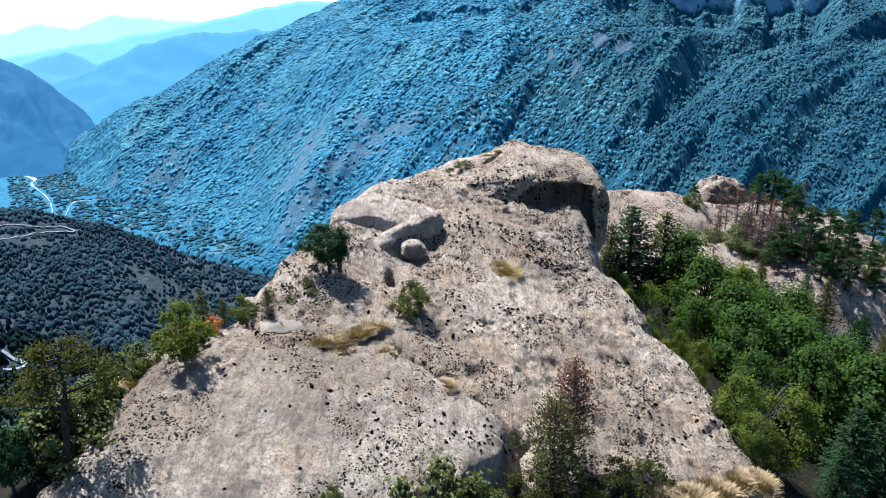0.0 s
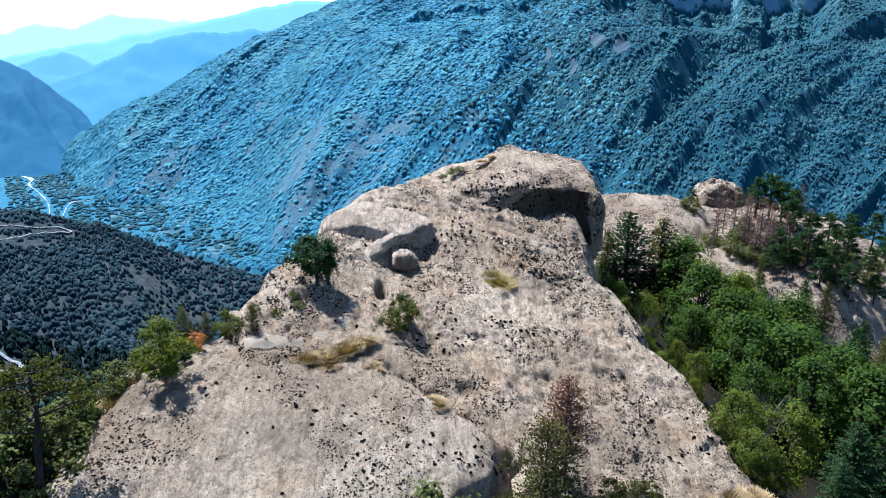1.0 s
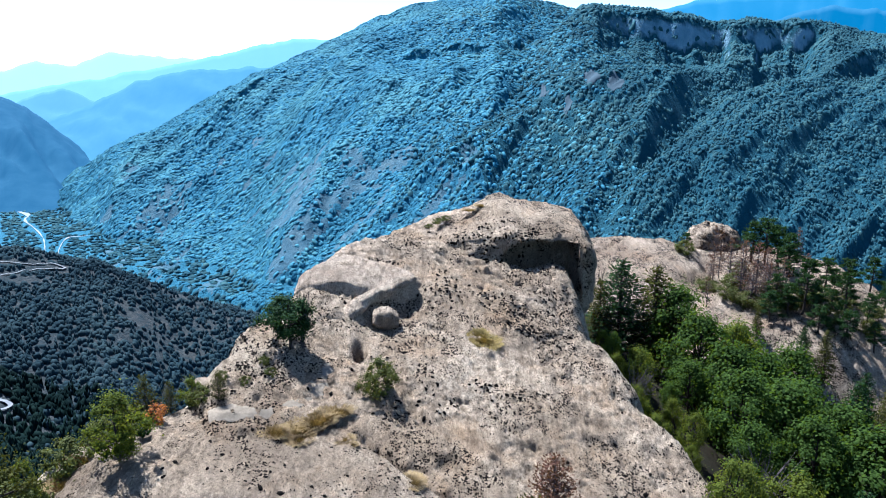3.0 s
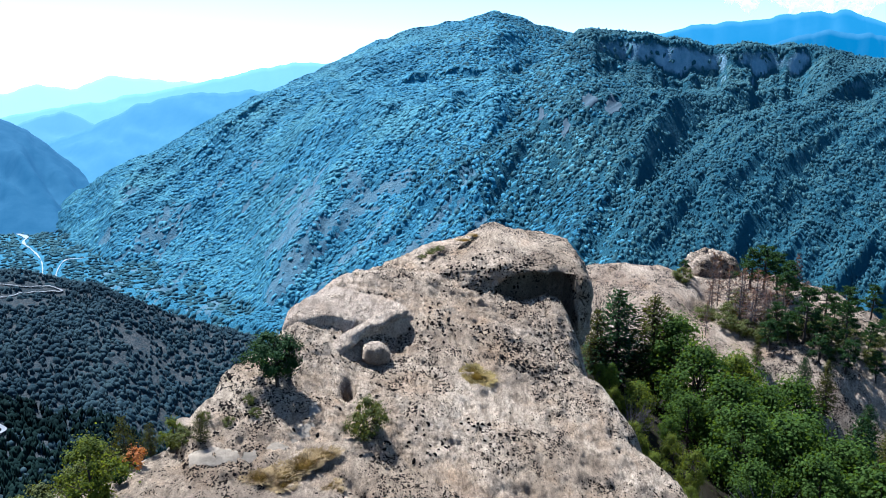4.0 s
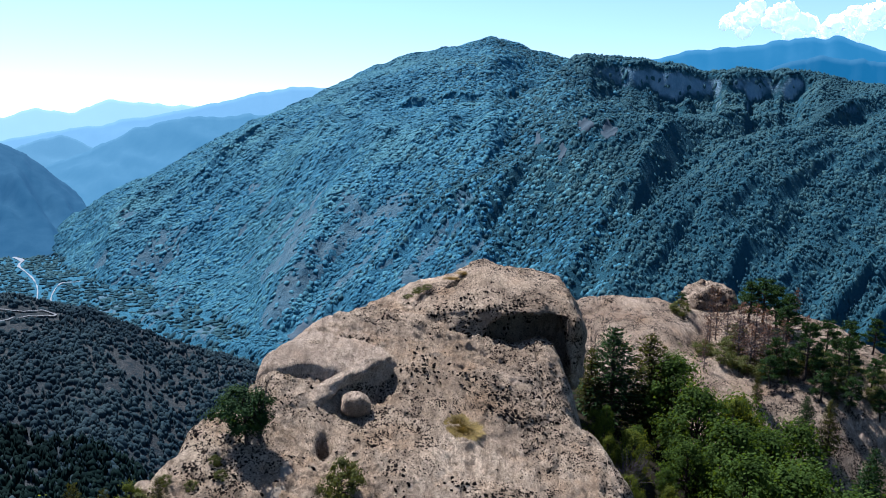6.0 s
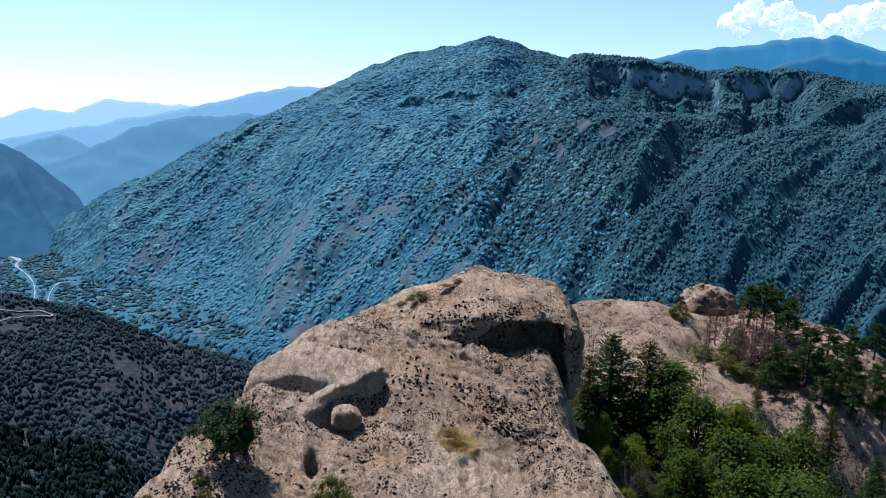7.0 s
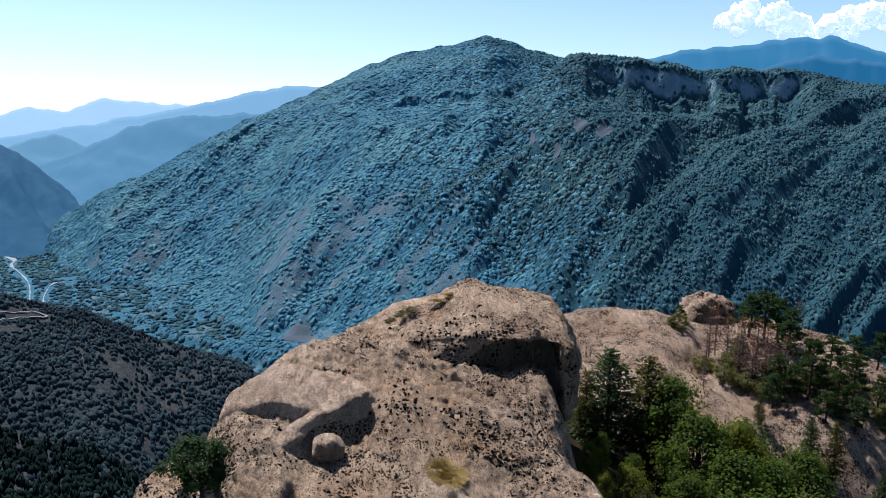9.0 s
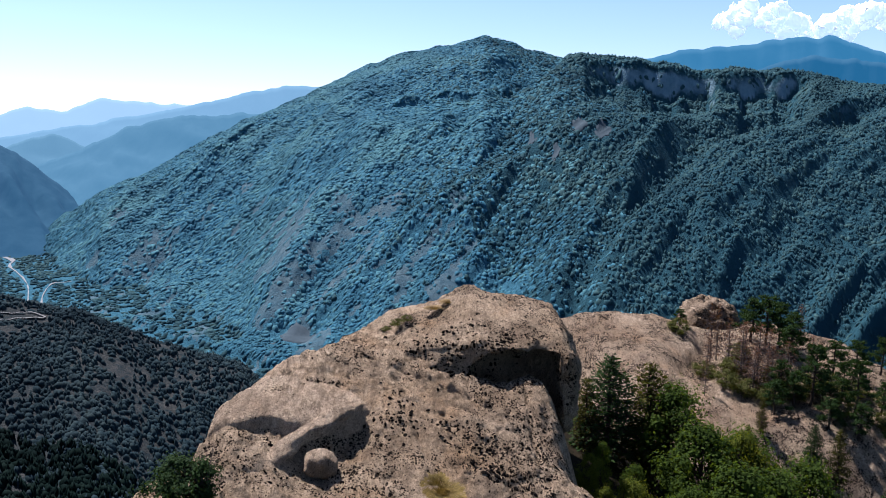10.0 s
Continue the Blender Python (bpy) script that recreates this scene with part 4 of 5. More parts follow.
grove(fir_b, "conifers", [(19.0, 64, -14.4, 1.5), (14.0, 63.5, -15.4, 1.1), (36.9, 69.3, -22.0, 0.9), (31.8, 73, -20.6, 0.8), (36, 57, -22.5, 1.0), (39, 62, -24, 1.0), (22.3, 70, -18.2, 0.8), (33, 48, -22.0, 1.0), (28.0, 67, -20.6, 0.7)], 8.0)
pine_a = plant("pine_tree", "stunted green pine rooted on the bare knoll", "tree", pad_pine(21, 5.0, 1.7, 20, 0.24, 4200, 0.25), BARK, NEEDLE_DARK)
grove(pine_a, "knoll pines", [(38.2, 86.8, -14.5, 1.0), (37.0, 88.3, -15.1, 1.1), (40.2, 88.0, -15.6, 1.0), (38.2, 77.2, -16.9, 0.8), (41.4, 77.7, -18.8, 0.9), (41.9, 75.7, -18.0, 0.75), (50.7, 86.9, -19.1, 0.9),
                              (36.7, 77.0, -19.8, 1.1), (39.6, 77.4, -19.6, 1.0), (36.0, 78.6, -18.9, 1.0), (43.8, 73.1, -22.6, 1.0), (45.0, 77.0, -20.6, 1.0), (30.6, 92.2, -17.3, 1.3), (54.5, 88.0, -19.8, 1.0), (53, 84, -21.5, 1.0), (38.6, 82.4, -16.6, 1.0), (40.0, 84.6, -15.9, 1.0), (43.0, 82.0, -18.0, 1.1), (46.5, 84.0, -18.6, 1.1), (48.4, 80.0, -20.6, 1.1), (34.4, 76.2, -20.2, 1.2), (41.0, 73.6, -21.4, 1.2), (38.6, 74.0, -21.0, 1.2)], 5.0)
dead_a = plant("dead_pine", "dead brown pine on the bare knoll", "dead tree", conifer(31, 5.0, 1.6, 22, 6, 5, 0.20, -0.05, 0.12, 0.5, 0.3), BARK_GREY, NEEDLE_DEAD)
grove(dead_a, "dead pines", [(32.1, 86.8, -15.3, 0.55), (32.9, 87.1, -15.6, 0.55), (33.3, 81.6, -16.0, 0.8), (35.0, 81.6, -16.2, 0.9), (32.9, 83.9, -16.2, 0.8), (43.3, 90.1, -16.2, 0.7), (34.2, 83.0, -16.4, 0.9), (33.8, 79.6, -18.0, 1.1), (35.6, 79.8, -18.0, 1.1), (37.4, 80.4, -17.6, 1.0), (40.6, 82.0, -17.6, 1.0),
                             (36.4, 82.5, -17.0, 1.0), (28.9, 79.2, -19.0, 0.6), (31.2, 85.0, -18.4, 1.0)], 5.0)
# trees and shrubs on the near rock
scots = plant("pine_tree", "gnarled green pine rooted at the rock's edge", "tree", pad_pine(41, 4.3, 1.9, 17, 0.13, 5600, 0.45), BARK, NEEDLE)
grove(scots, "pines on the rock", [(-14.0, 23.4, -9.9, 1.0)], 4.3)
young = plant("pine_tree", "bushy young green pine", "tree", conifer(42, 3.6, 1.6, 24, 8, 32, 0.13, 0.15, 0.06, 0.35, 0.2), BARK, NEEDLE)
grove(young, "pines on the rock", [(4.05, 26.3, -13.5, 1.0), (-8.7, 32.2, -10.9, 0.8), (-11.6, 31.6, -10.9, 0.65), (-10.9, 32.4, -11.5, 0.65)], 3.6)
brown = plant("dead_pine", "young pine with a dead russet top", "dead tree", conifer(43, 4.2, 1.35, 24, 8, 36, 0.13, 0.15, 0.2, 0.4, 0.2), BARK_GREY, NEEDLE_DEAD)
grove(brown, "pines on the rock", [(5.05, 28.0, -12.6, 1.0)], 4.2)
edge_tree = plant("small_tree", "spreading green tree growing from the rock's edge", "tree", broadleaf(51, 2.8, 1.35, 0.11, 6500, 0.18, 36), BARK, LEAF_LIME)
grove(edge_tree, "trees on the rock", [(-11.3, 28.2, -10.3, 1.0), (-13.7, 26.2, -11.9, 0.55), (-10.2, 33.2, -11.7, 0.9)], 2.8)
holm = plant("small_tree", "dark grey-green bushy tree on the ledge", "tree", broadleaf(52, 3.2, 1.35, 0.12, 9500, 0.34, 44), BARK, NEEDLE_DARK)
grove(holm, "trees on the rock", [(-6.5, 36.5, -8.9, 1.2), (-15.9, 23.0, -13.0, 0.9), (-15.4, 25.2, -13.0, 0.9), (-10.9, 29.5, -12.0, 1.0)], 3.2)
shrub = plant("shrub", "low dense green shrub growing in the rock", "shrub", broadleaf(53, 1.5, 1.05, 0.10, 4500, 0.03, 30), BARK, LEAF_OLIVE)
grove(shrub, "shrubs", [(-2.2, 34.9, -11.5, 0.85), (-6.9, 34.0, -11.6, 1.1), (-0.5, 23.3, -14.5, 0.8), (-4.35, 22.6, -15.0, 0.7), (-9.7, 32.6, -11.8, 1.2), (0.6, 23.0, -15.2, 0.7), (-7.9, 33.4, -11.9, 1.1), (-8.9, 33.4, -11.6, 1.1), (-12.5, 29.7, -12.0, 1.1), (-13.3, 28.6, -12.2, 1.1), (-12.1, 30.6, -11.8, 1.0), (-14.3, 26.0, -12.6, 1.1), (-14.6, 24.6, -12.8, 1.2), (-7.4, 35.0, -11.3, 1.0),
                    (31.5, 80.5, -20.6, 1.25), (33.2, 79.0, -21.1, 1.25), (35.0, 78.2, -21.4, 1.25), (37.2, 78.6, -21.2, 1.25), (39.0, 79.4, -20.7, 1.25), (41.2, 79.6, -20.6, 1.25), (43.4, 79.0, -21.4, 1.25), (33.0, 82.6, -20.0, 1.25), (36.6, 81.0, -20.5, 1.25), (40.4, 76.0, -21.9, 1.25), (44.6, 75.6, -23.1, 1.25), (46.4, 78.8, -22.2, 1.25), (30.2, 83.2, -20.6, 1.25), (34.6, 85.2, -19.3, 1.25), (29.6, 90.0, -17.9, 1.25)], 1.5)
scrub = plant("shrub", "thin grey-green scrub at the rock's foot", "shrub", broadleaf(54, 1.5, 1.05, 0.09, 2600, 0.05, 26), BARK_GREY, NEEDLE)
grove(scrub, "shrubs", [(6.8, 26.4, -16.2, 1.0), (8.2, 27.0, -16.6, 1.0), (5.9, 25.2, -16.3, 1.0), (2.9, 25.4, -16.3, 0.9)], 1.5)
red = plant("shrub", "russet autumn-leaved bush behind the rock", "shrub", broadleaf(55, 1.3, 0.8, 0.11, 1800, 0.05, 18), BARK, LEAF_RED)
grove(red, "shrubs", [(-10.9, 30.9, -11.9, 1.0)], 1.3)


def tuft_data(seed, count, radius, height):
    rng = np.random.default_rng(seed)
    a, r = rng.uniform(0, 2 * np.pi, count), radius * np.sqrt(rng.uniform(0, 1, count))
    base = np.stack([r * np.cos(a), r * np.sin(a), np.zeros(count)], 1)
    base[:, :2] += rng.normal(0, 0.12 * radius, (count, 2))
    h = height * rng.uniform(0.5, 1.15, count) * (1 - 0.45 * (r / radius) ** 2)
    tip = base + np.stack([rng.normal(0, 0.35, count) * h + 0.4 * base[:, 0], rng.normal(0, 0.35, count) * h + 0.4 * base[:, 1], h], 1)
    side = np.stack([np.cos(a + 1.3), np.sin(a + 1.3), 0 * a], 1) * 0.022
    mid = 0.5 * (base + tip) + [[0, 0, 0.1 * height]]
    v = np.stack([base - side, base + side, mid + side * 0.8, tip, mid - side * 0.8], 1).reshape(-1, 3)
    q = np.arange(count)[:, None] * 5
    f = np.concatenate([q + [[0, 1, 2, 4]], q + [[4, 2, 3, 3]]])
    return v, f


def tuft_mesh(name, seed, count, radius, height, mat):
    v, f = tuft_data(seed, count, radius, height)
    f = np.concatenate([f[:, [0, 1, 2]], f[:, [0, 2, 3]]])
    f = f[(f[:, 0] != f[:, 1]) & (f[:, 1] != f[:, 2]) & (f[:, 0] != f[:, 2])]
    return mesh_of(name, v, f, mat, False)


tuft = tagged(new("grass_tuft", tuft_mesh("grass_tuft", 61, 1800, 0.75, 0.30, GRASS_DRY)), "clump of dry yellow grass in a rock hollow", "grass", "grass tufts")
TUFTS = [(-5.3, 31.3, 1.1, 0.8), (-4.5, 31.9, 1.1, 0.8), (-6.1, 30.9, 0.9, 0.8), (-3.9, 32.7, 0.9, 0.9), (-5.0, 30.6, 0.8, 0.7), (-4.2, 32.2, 0.6, 0.9), (-3.2, 31.0, 0.5, 0.7), (-0.3, 29.5, 0.7, 0.7), (-2.9, 30.6, 0.35, 0.7),
         (12.5, 29.0, 1.2, 1.2), (11.2, 28.0, 1.3, 1.3), (9.8, 27.0, 1.3, 1.1), (13.8, 29.5, 1.2, 1.2), (8.6, 26.2, 1.2, 1.0), (-12.8, 28.6, 0.8, 1.0), (-13.2, 27.5, 0.8, 1.0)]
GRASS_GOLD = leaf_material("golden_grass", (0.06, 0.046, 0.014), (0.23, 0.162, 0.055), 0.1)
clump = new("grass_clump", tuft_mesh("grass_clump", 63, 3600, 0.8, 0.22, GRASS_GOLD))
clump.matrix_basis = pose(3.0, 41.8, on_rock(3.0, 41.8) + 0.02, 13, 15, 0)
tagged(clump, "dense golden-green clump of grass on the sloping rock", "grass")
for k, (x, y, s, hs) in enumerate(TUFTS):
    ob = tuft if k == 0 else copy_thing(tuft, Matrix.Identity(4))
    ob.matrix_basis = pose(x, y, on_ground(x, y) - 0.05, 0, 0, 67 * k) @ Matrix.Diagonal((s, s * 0.8, s * hs, 1))


bare = thing("bare_shrub", "leafless grey shrub among the gully trees", "shrub", group="bare shrubs")
rng = np.random.default_rng(71)
twigs = []
for k in range(46):
    a, r, h = rng.uniform(0, 2 * np.pi), rng.uniform(0.3, 1.5), rng.uniform(1.2, 2.8)
    tip = np.array([r * math.cos(a), r * math.sin(a), h])
    mid = tip * [0.35, 0.35, 0.55] + rng.normal(0, 0.1, 3)
    twigs.append(tube([np.zeros(3), mid, tip], (0.03, 0.018, 0.006), 4))
    for _ in range(2):
        end = mid + 0.6 * (tip - mid) + rng.normal(0, 0.4, 3)
        twigs.append(tube([mid, 0.5 * (mid + end) + rng.normal(0, 0.05, 3), end], (0.014, 0.009, 0.004), 4))
part("brushwood", mesh_of("brushwood", *join(twigs), BARK_GREY), bare)
grove(bare, "bare shrubs", [(12.9, 47.0, -16.6, 0.9), (14.2, 50.0, -17.6, 0.9), (16.2, 36.5, -18.6, 0.9), (18.5, 40.0, -18.4, 0.9), (-6.0, 36.8, -8.4, 0.4)], 2.8)


# cushions and grass on the caprock's crest
for x, y, z, s in ((0.3, 55.2, -9.0, 0.5), (0.9, 55.8, -8.85, 0.4), (-0.4, 54.6, -9.2, 0.35)):
    copy = copy_thing(shrub, Matrix.Identity(4))
    copy.matrix_basis = pose(x, y, z, 0, 0, 90 * x) @ Matrix.Diagonal((s, s, s * 0.5, 1))
    tagged(copy, "low green cushion plant on the caprock's crest")
for k, (x, y, z, s) in enumerate(((2.6, 56.6, -8.3, 0.6), (3.6, 57.4, -8.1, 0.7), (4.6, 57.6, -7.85, 0.5))):
    copy = copy_thing(tuft, Matrix.Identity(4))
    copy.matrix_basis = pose(x, y, z, 0, 0, 50 * k) @ Matrix.Diagonal((s, s, s * 0.5, 1))


def sand_path():
    p = chaikin(((-9.2, 31.0), (-8.4, 31.3), (-7.4, 31.6), (-6.3, 32.1), (-5.4, 32.9), (-4.8, 34.1), (-4.6, 35.4), (-4.4, 36.6)), 3, False)
    d = np.gradient(p, axis=0)
    nrm = np.stack([-d[:, 1], d[:, 0]], 1) / np.linalg.norm(d, axis=1, keepdims=True)
    half = 0.42 + 0.16 * fbm(p[:, 0] * 1.5, p[:, 1] * 1.5, octaves=2, seed=481)
    rows = []
    for s in np.linspace(-1, 1, 9):
        q = p + nrm * (half * s)[:, None]
        bed = np.maximum(slab_z(*q.T) + 0.35 * relief(*q.T), dome_z(*q.T) + 0.3 * relief(*q.T, 0.5))
        rows.append(np.c_[q, bed + 0.10 * (1 - s * s) - 0.06])
    return mesh_of("sand_path", np.stack(rows, 1), grid_faces(len(p), 9), SAND)


SAND = soil_material("pale_sand", (0.14, 0.108, 0.074), (0.19, 0.15, 0.104), (0.10, 0.077, 0.052))
tagged(new("sand_path", sand_path()), "worn strip of pale sand across the rock ledge", "path", kind="structure")


# ---- far woods, scrub, river, road ----
def crown_template(kind, rng, sides=5):
    """A small uneven crown: a spire for conifers, a lobed dome for broadleaves."""
    rings = ((0.44, 0.02), (0.23, 0.52)) if kind else ((0.47, 0.05), (0.41, 0.60))
    v = []
    for k, (r, z) in enumerate(rings):
        for j in range(sides):
            b = 2 * math.pi * (j + 0.5 * k) / sides + rng.normal(0, 0.12)
            q = r * rng.uniform(0.55, 1.4)
            v.append((q * math.cos(b), q * math.sin(b), z + rng.normal(0, 0.07)))
    v.append((rng.normal(0, 0.06), rng.normal(0, 0.06), 1.0))
    f = []
    for j in range(sides):
        k = (j + 1) % sides
        f += [(j, k, sides + j), (k, sides + k, sides + j), (sides + j, sides + k, 2 * sides)]
    return np.array(v), np.array(f)


RIVER = [(-1635, 2527), (-1490, 2416), (-1393, 2314), (-1304, 2181), (-1237, 2134), (-1214, 2054), (-1118, 1940), (-1033, 1824), (-974, 1727), (-905, 1597), (-850, 1489)]
RIVER_ARM = [(-912, 1838), (-927, 1810), (-958, 1811), (-944, 1752), (-911, 1668), (-870, 1586), (-825, 1489)]


ROAD = [(-470, 628), (-440, 640), (-414, 650), (-399, 655), (-385, 664), (-370, 670), (-360, 671), (-359, 667), (-367, 664), (-378, 657), (-384, 642), (-393, 629), (-400, 618), (-410, 600)]


ROAD_LOWER = [(-306, 450), (-294, 446), (-287, 444.6), (-282.5, 442.8), (-282.6, 439), (-286, 436), (-297, 431)]


def clear_of(course, x, y, gap):
    p = chaikin(course, 3, False)
    return np.hypot(x[:, None] - p[None, :, 0], y[:, None] - p[None, :, 1]).min(1) > gap


def woods(name, pts, height, width, pointed, mat, label, seed, full=1.0):
    rng = np.random.default_rng(seed)
    n = len(pts)
    vs, fs, base = [], [], 0
    gx = np.clip((sheet_z(pts[:, 0] + 4, pts[:, 1]) - sheet_z(pts[:, 0] - 4, pts[:, 1])) / 8, -1.5, 1.5)
    gy = np.clip((sheet_z(pts[:, 0], pts[:, 1] + 4) - sheet_z(pts[:, 0], pts[:, 1] - 4)) / 8, -1.5, 1.5)
    kinds = rng.uniform(0, 1, n) < pointed
    for kind in (0, 1):
        for variant in range(9):
            tv, tf = crown_template(kind, rng)
            sel = np.where((kinds == bool(kind)) & (np.arange(n) % 9 == variant))[0]
            if not len(sel):
                continue
            a = rng.uniform(0, 2 * np.pi, len(sel))
            w = width * np.clip(pts[sel][:, 1] / full, 0.62, 1.15) * rng.uniform(0.55, 1.45, len(sel)) * (0.75 if kind else 1.0)
            h = height * rng.uniform(0.65, 1.3, len(sel)) * (1.25 if kind else 0.9)
            x = tv[None, :, 0] * np.cos(a)[:, None] - tv[None, :, 1] * np.sin(a)[:, None]
            y = tv[None, :, 0] * np.sin(a)[:, None] + tv[None, :, 1] * np.cos(a)[:, None]
            x, y = x * w[:, None], y * w[:, None]
            lift = (tv[None, :, 2] - 0.06) * h[:, None] + 0.9 * (gx[sel][:, None] * x + gy[sel][:, None] * y)
            v = np.stack([x, y, lift], -1) + pts[sel][:, None]
            vs.append(v.reshape(-1, 3))
            fs.append((tf[None] + (np.arange(len(sel)) * len(tv))[:, None, None] + base).reshape(-1, 3))
            base += len(sel) * len(tv)
    me = mesh_of(name, np.concatenate(vs), np.concatenate(fs), mat)
    return tagged(new(name, me), label, "forest", kind="stuff")


def scatter(seed, n, u0, u1, d0, d1, keep):
    rng = np.random.default_rng(seed)
    u = rng.uniform(u0, u1, n)
    d = np.sqrt(rng.uniform(d0 * d0, d1 * d1, n))
    x, y = u * d, d
    z = ground_z(x, y)
    e = 4.0
    slope = np.hypot(ground_z(x + e, y) - z, ground_z(x, y + e) - z) / e
    ok = keep(u, d, x, y, z, slope)
    ok &= np.where((u < -0.4) & (d > 1400), clear_of(RIVER, x, y, 13) & clear_of(RIVER_ARM, x, y, 10) if d1 > 1400 else True, True)
    if d0 < 600 < d1:
        ok &= clear_of(ROAD, x, y, 6)
    if d0 < 430 < d1:
        ok &= clear_of(ROAD_LOWER, x, y, 5)
    return np.stack([x, y, sheet_z(x, y)], 1)[ok]


# bare scree on the mountain: bearing, elevation and their half widths, as tangents
SCREE = ((0.223, -0.002, 0.012, 0.014), (0.128, -0.022, 0.008, 0.016), (0.19, 0.004, 0.012, 0.010), (0.16, -0.03, 0.006, 0.012), (-0.2, -0.285, 0.03, 0.012))


def on_mountain(u, d, x, y, z, slope):
    seen = ground_z(u * (d + 14), d + 14) / (d + 14) > z / d - 0.004
    bare = np.zeros(len(u), bool)
    for su, se, ru, re in SCREE:
        bare |= ((u - su) / ru + 0.3 * fbm(u * 300, z * 0.05, octaves=2, seed=203)) ** 2 + ((z / d - se) / re) ** 2 < 1
    return ((slope < 1.15) | (np.random.default_rng(8).uniform(0, 1, len(u)) < 0.14)) & (z > VALLEY + 9) & (y > 700) & seen & ~bare & ~(bare_rib(x, y, z) & (np.random.default_rng(12).uniform(0, 1, len(u)) < 0.85))


MOUNTAIN = scatter(301, 132000, -0.68, 0.70, 800, 2660, on_mountain)
# More of the paler beech leftwards and behind stands in for thicker haze.
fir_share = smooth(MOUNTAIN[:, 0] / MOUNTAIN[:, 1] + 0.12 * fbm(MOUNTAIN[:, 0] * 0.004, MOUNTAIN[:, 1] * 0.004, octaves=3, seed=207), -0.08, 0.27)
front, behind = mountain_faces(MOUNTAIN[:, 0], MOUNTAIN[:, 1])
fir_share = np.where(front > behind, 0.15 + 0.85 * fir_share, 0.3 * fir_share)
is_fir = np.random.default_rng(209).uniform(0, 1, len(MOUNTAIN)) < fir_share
# Crowns are flattened to hide their dark sides, as haze would.
woods("beech_woods", MOUNTAIN[~is_fir], 2.6, 12.0, 0.12, HAZE_BEECH, "dense broadleaf forest covering the mountain, haze blue in its colour", 302, 1800.0)
woods("fir_woods", MOUNTAIN[is_fir], 4.4, 11.0, 0.6, HAZE_FIRS, "darker fir forest on the mountainside, less haze blue in its colour", 304, 1700.0)


def on_spur(u, d, x, y, z, slope):
    lush = fbm(x * 0.012, y * 0.012, octaves=3, seed=211) + 2.2 * (u + 0.38)
    return (lush + 0.7 * fbm(x * 0.05, y * 0.05, octaves=3, seed=213) > -0.5 + 0.85 * np.random.default_rng(5).uniform(-1, 1, len(u))) & (slope < 1.3)


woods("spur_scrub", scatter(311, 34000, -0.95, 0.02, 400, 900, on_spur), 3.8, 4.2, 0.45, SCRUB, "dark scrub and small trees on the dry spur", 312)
woods("valley_trees", scatter(321, 11000, -0.62, 0.0, 900, 2400, lambda u, d, x, y, z, s: (z < VALLEY + 8)), 5.0, 11.0, 0.1, HAZE_FIRS, "green trees along the valley floor", 322)
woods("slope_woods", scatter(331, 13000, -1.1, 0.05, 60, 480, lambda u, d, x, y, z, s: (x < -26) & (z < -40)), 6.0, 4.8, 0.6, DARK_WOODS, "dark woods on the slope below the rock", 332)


def slope_point(u, el):
    d = np.linspace(820, 2600, 900)
    z = ground_z(u * d, d)
    k = int(np.argmax(z / d >= el))
    return float(d[k])


def scree_patch(u, el, ru, re, seed):
    """Loose stones lying on the slope, as a thin uneven sheet."""
    d0, d1 = slope_point(u, el - re), slope_point(u, el + re)
    th = np.linspace(0, 2 * np.pi, 40, endpoint=False)
    rings = []
    for r in (1.0, 0.9, 0.7, 0.45, 0.2, 0.02):
        q = r * (1 + 0.35 * fbm(np.cos(th) * 2, np.sin(th) * 2, r, 3, seed))
        dd = 0.5 * (d0 + d1) + 0.5 * (d1 - d0) * q * np.sin(th)
        x = (u + ru * q * np.cos(th)) * dd
        z = ground_z(x, dd) + (1.2 if r < 1 else -2.0)
        rings.append(np.stack([x, dd, z], 1))
    me = mesh_of("scree", np.array(rings), ring_faces(6, 40), STONES)
    return tagged(new("scree", me), "patch of pale bare scree on the wooded slope", "scree", kind="structure")


# The stones' colour is tinted with haze to sit among the woods.
STONES = soil_material("scree_stones_with_haze", (0.03, 0.045, 0.055), (0.05, 0.062, 0.07), (0.022, 0.034, 0.042))
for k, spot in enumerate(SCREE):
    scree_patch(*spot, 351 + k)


def ribbon(name, pts, widths, lift, mat, label, category, wild=0.0):
    p = chaikin(pts, 3, False)
    w = np.interp(np.linspace(0, 1, len(p)), np.linspace(0, 1, len(widths)), widths)
    w = w * (1 + wild * fbm(p[:, 0] * 0.02, p[:, 1] * 0.02, octaves=2, seed=345))
    d = np.gradient(p, axis=0)
    nrm = np.stack([-d[:, 1], d[:, 0]], 1) / np.linalg.norm(d, axis=1, keepdims=True)
    rows = [p + nrm * (w * s)[:, None] for s in (-0.5, -0.2, 0.2, 0.5)]
    v = np.stack([np.c_[r, ground_z(r[:, 0], r[:, 1]) + lift] for r in rows], 1)
    z = v[..., 2].max(1, keepdims=True)
    v[..., 2] = z
    return tagged(new(name, mesh_of(name, v, grid_faces(len(p), 4), mat)), label, category, kind="structure")


ribbon("river", RIVER, (3, 3, 4, 8, 12, 9, 6, 2.5, 2, 3, 3), 1.6, GRAVEL, "pale gravel river bed winding along the valley", "river", 0.8)
ribbon("river_arm", RIVER_ARM, (1.5, 3, 4, 3, 2.5, 3, 3), 1.6, GRAVEL, "side channel of the pale gravel river", "river", 0.8)
ROAD_DUST = soil_material("road_dust", (0.11, 0.11, 0.11), (0.16, 0.155, 0.15), (0.09, 0.09, 0.09))
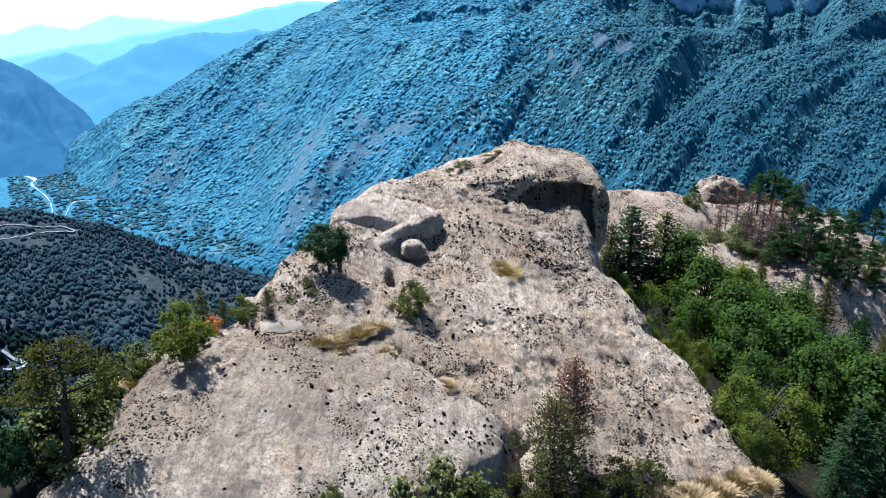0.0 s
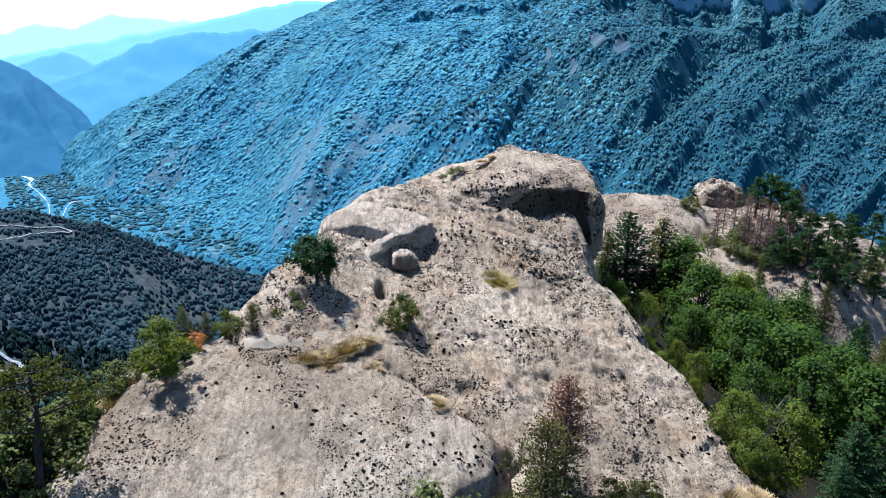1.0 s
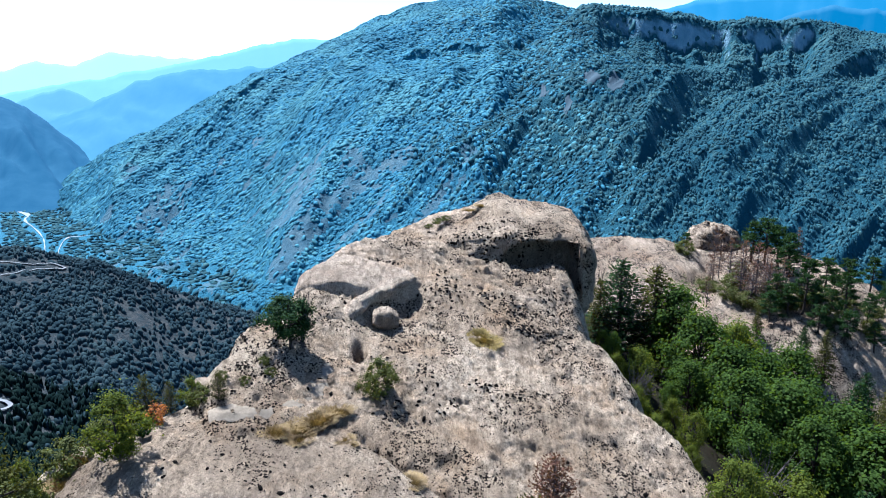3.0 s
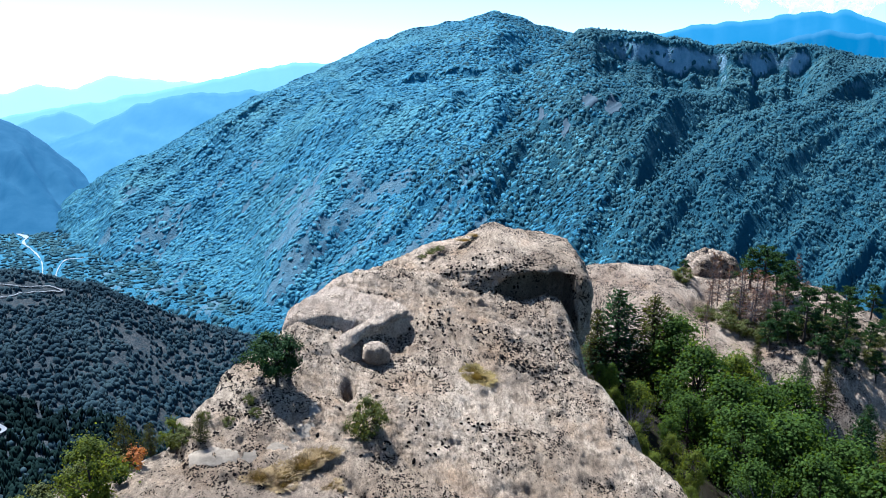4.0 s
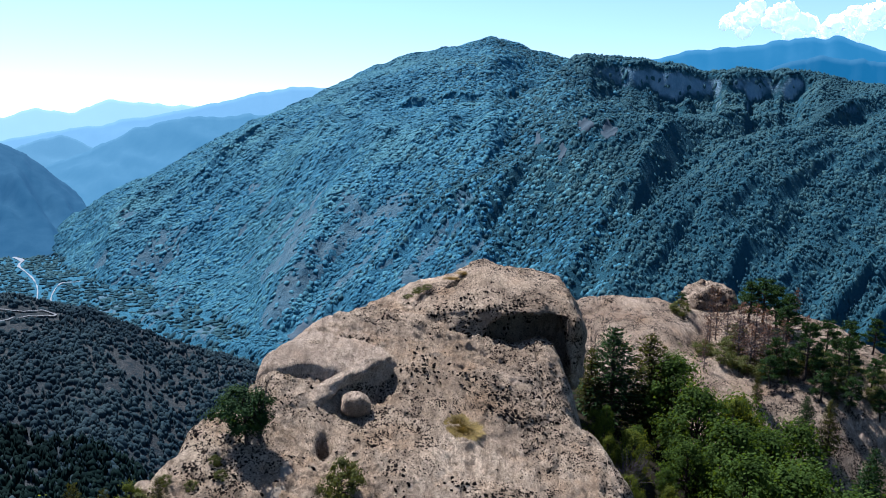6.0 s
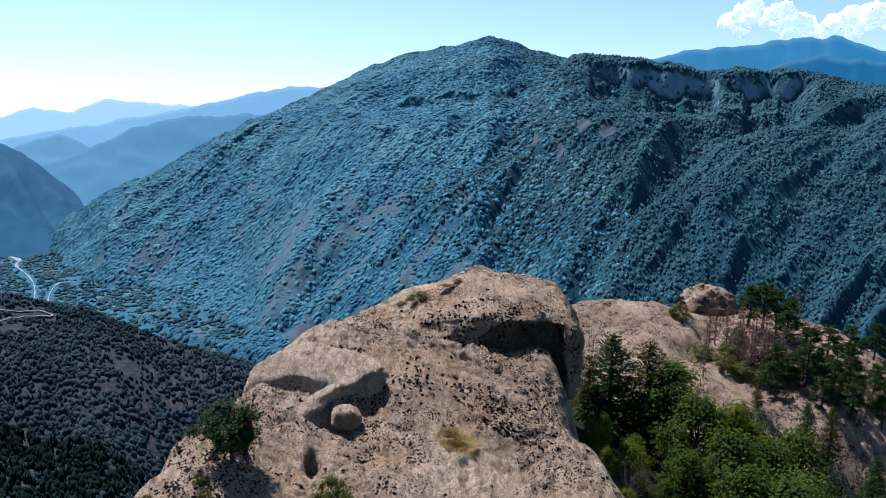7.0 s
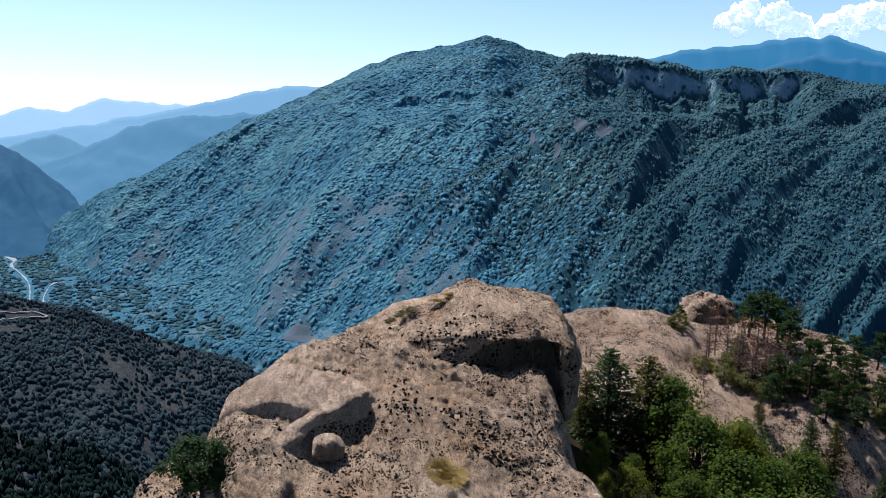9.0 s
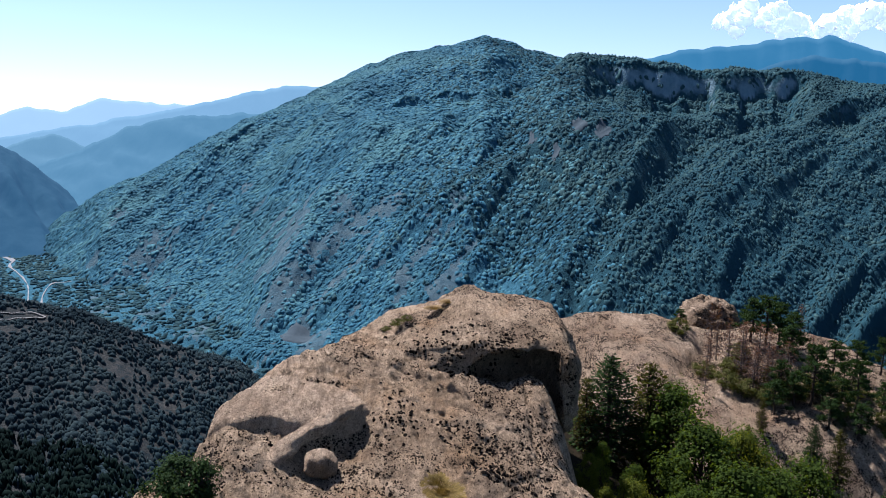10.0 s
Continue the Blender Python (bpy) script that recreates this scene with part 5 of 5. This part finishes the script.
ribbon("road", ROAD, (1.6, 1.6, 1.6, 1.6, 1.9, 2.2, 1.9, 1.7, 1.7, 1.7), 0.6, ROAD_DUST, "pale hairpin road on the dry spur", "road")
ribbon("road_lower", ROAD_LOWER, (2.4, 2.6, 2.8, 3.0, 2.8, 2.6, 2.4), 1.2, ROAD_DUST, "pale bend of the road lower on the spur", "road")


# ---- far ridges and cloud: the distance behind it all ----
def far_ridge(name, crest, d, depth, mat, label, seed, rough=0.0022):
    us = np.linspace(crest[0][0], crest[-1][0], 160)
    el = line(us, crest) + rough * fbm(us * 60, seed, octaves=4, seed=seed)
    rows = []
    for s in np.linspace(0, 1, 22):
        dd = d - depth * (1 - s)
        z = VALLEY - 30 + (el * d - VALLEY + 30) * s ** 0.85 + depth * 0.06 * fbm(us * 25 + s * 3, s * 4, octaves=3, seed=seed + 1) * math.sin(math.pi * s)
        rows.append(np.stack([us * dd, np.full_like(us, dd), z], 1))
    rows.append(np.stack([us * d * 1.02, np.full_like(us, d * 1.05), rows[-1][:, 2] - 250], 1))
    v = np.array(rows)
    return tagged(new(name, mesh_of(name, v, grid_faces(len(rows), len(us)), mat)), label, "mountain", kind="structure")


# The last colour of each ridge is its haze, emitted, paler with distance.
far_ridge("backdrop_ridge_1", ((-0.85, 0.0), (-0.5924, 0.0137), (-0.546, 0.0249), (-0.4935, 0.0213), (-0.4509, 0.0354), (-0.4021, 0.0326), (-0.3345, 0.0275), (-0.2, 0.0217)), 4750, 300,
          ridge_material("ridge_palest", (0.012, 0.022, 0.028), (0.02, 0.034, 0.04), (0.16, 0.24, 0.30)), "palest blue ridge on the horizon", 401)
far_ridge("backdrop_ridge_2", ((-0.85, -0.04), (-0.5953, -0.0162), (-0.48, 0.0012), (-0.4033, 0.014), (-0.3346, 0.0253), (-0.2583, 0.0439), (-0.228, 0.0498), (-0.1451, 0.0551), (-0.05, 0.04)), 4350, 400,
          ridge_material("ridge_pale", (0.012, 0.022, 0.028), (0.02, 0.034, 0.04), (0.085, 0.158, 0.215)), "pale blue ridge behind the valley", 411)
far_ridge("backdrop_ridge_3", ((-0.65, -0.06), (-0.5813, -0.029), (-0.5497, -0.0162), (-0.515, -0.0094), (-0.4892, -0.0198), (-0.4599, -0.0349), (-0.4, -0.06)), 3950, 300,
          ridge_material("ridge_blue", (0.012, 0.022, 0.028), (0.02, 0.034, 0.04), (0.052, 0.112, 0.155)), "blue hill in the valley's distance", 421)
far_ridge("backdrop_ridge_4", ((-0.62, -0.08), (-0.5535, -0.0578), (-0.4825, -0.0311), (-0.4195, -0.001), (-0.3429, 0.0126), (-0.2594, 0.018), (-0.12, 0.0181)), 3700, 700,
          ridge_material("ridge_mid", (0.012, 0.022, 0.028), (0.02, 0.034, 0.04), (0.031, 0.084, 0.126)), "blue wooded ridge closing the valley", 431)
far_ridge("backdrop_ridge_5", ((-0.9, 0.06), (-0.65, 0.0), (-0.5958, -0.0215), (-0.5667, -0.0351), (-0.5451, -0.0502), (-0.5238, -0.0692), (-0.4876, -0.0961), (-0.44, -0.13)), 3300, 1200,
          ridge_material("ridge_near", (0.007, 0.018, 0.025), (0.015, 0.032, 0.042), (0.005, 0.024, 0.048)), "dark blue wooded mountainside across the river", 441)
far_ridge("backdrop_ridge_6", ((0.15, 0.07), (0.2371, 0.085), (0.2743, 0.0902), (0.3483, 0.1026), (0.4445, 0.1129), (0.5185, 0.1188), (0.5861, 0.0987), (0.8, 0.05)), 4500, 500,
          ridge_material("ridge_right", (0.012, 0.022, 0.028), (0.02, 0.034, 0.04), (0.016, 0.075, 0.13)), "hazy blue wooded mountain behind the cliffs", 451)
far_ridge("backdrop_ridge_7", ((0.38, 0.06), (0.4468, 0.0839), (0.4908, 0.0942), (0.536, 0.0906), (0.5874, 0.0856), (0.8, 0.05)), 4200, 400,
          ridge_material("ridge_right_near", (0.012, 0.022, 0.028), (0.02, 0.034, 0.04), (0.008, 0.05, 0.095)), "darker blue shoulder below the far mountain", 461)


def cloud_mesh(name, seed, puffs):
    rng = np.random.default_rng(seed)
    vs = []
    th, ph = np.linspace(0.03, np.pi - 0.03, 12), np.linspace(0, 2 * np.pi, 18, endpoint=False)
    T, F = np.meshgrid(th, ph, indexing="ij")
    unit = np.stack([np.sin(T) * np.cos(F), np.sin(T) * np.sin(F), np.cos(T)], -1)
    pieces = []
    for x, z, r in puffs:
        v = unit * r * rng.uniform(0.85, 1.15, 3) + [x, rng.normal(0, 40), z]
        v = roughen(v, r * 0.35, 2.2 / r, int(rng.integers(1000)))
        pieces.append((v.reshape(-1, 3), ring_faces(12, 18)))
    v, f = join(pieces)
    return mesh_of(name, v, f, CLOUD)


CLOUD, ct, cb = material("cloud_white", 1.0)
cb.inputs["Base Color"].default_value = (0.9, 0.9, 0.9, 1)
# A weak emission stands in for sunlight scattered through the cloud.
cb.inputs["Emission Color"].default_value = (0.80, 0.92, 1.0, 1)
cb.inputs["Emission Strength"].default_value = 0.22
rng = random.Random(9)
puffs = []
for _ in range(70):
    q = rng.random()
    puffs.append((1850 + 1050 * q + rng.gauss(0, 40), 640 + rng.gauss(0, 28) + 60 * math.sin(q * 9.5), rng.uniform(28, 70)))
cloud = new("backdrop_cloud", cloud_mesh("backdrop_cloud", 471, puffs))
cloud.location = (0, 4820, 0)
tagged(cloud, "small white cumulus cloud bank low over the mountain", "cloud", kind="structure")
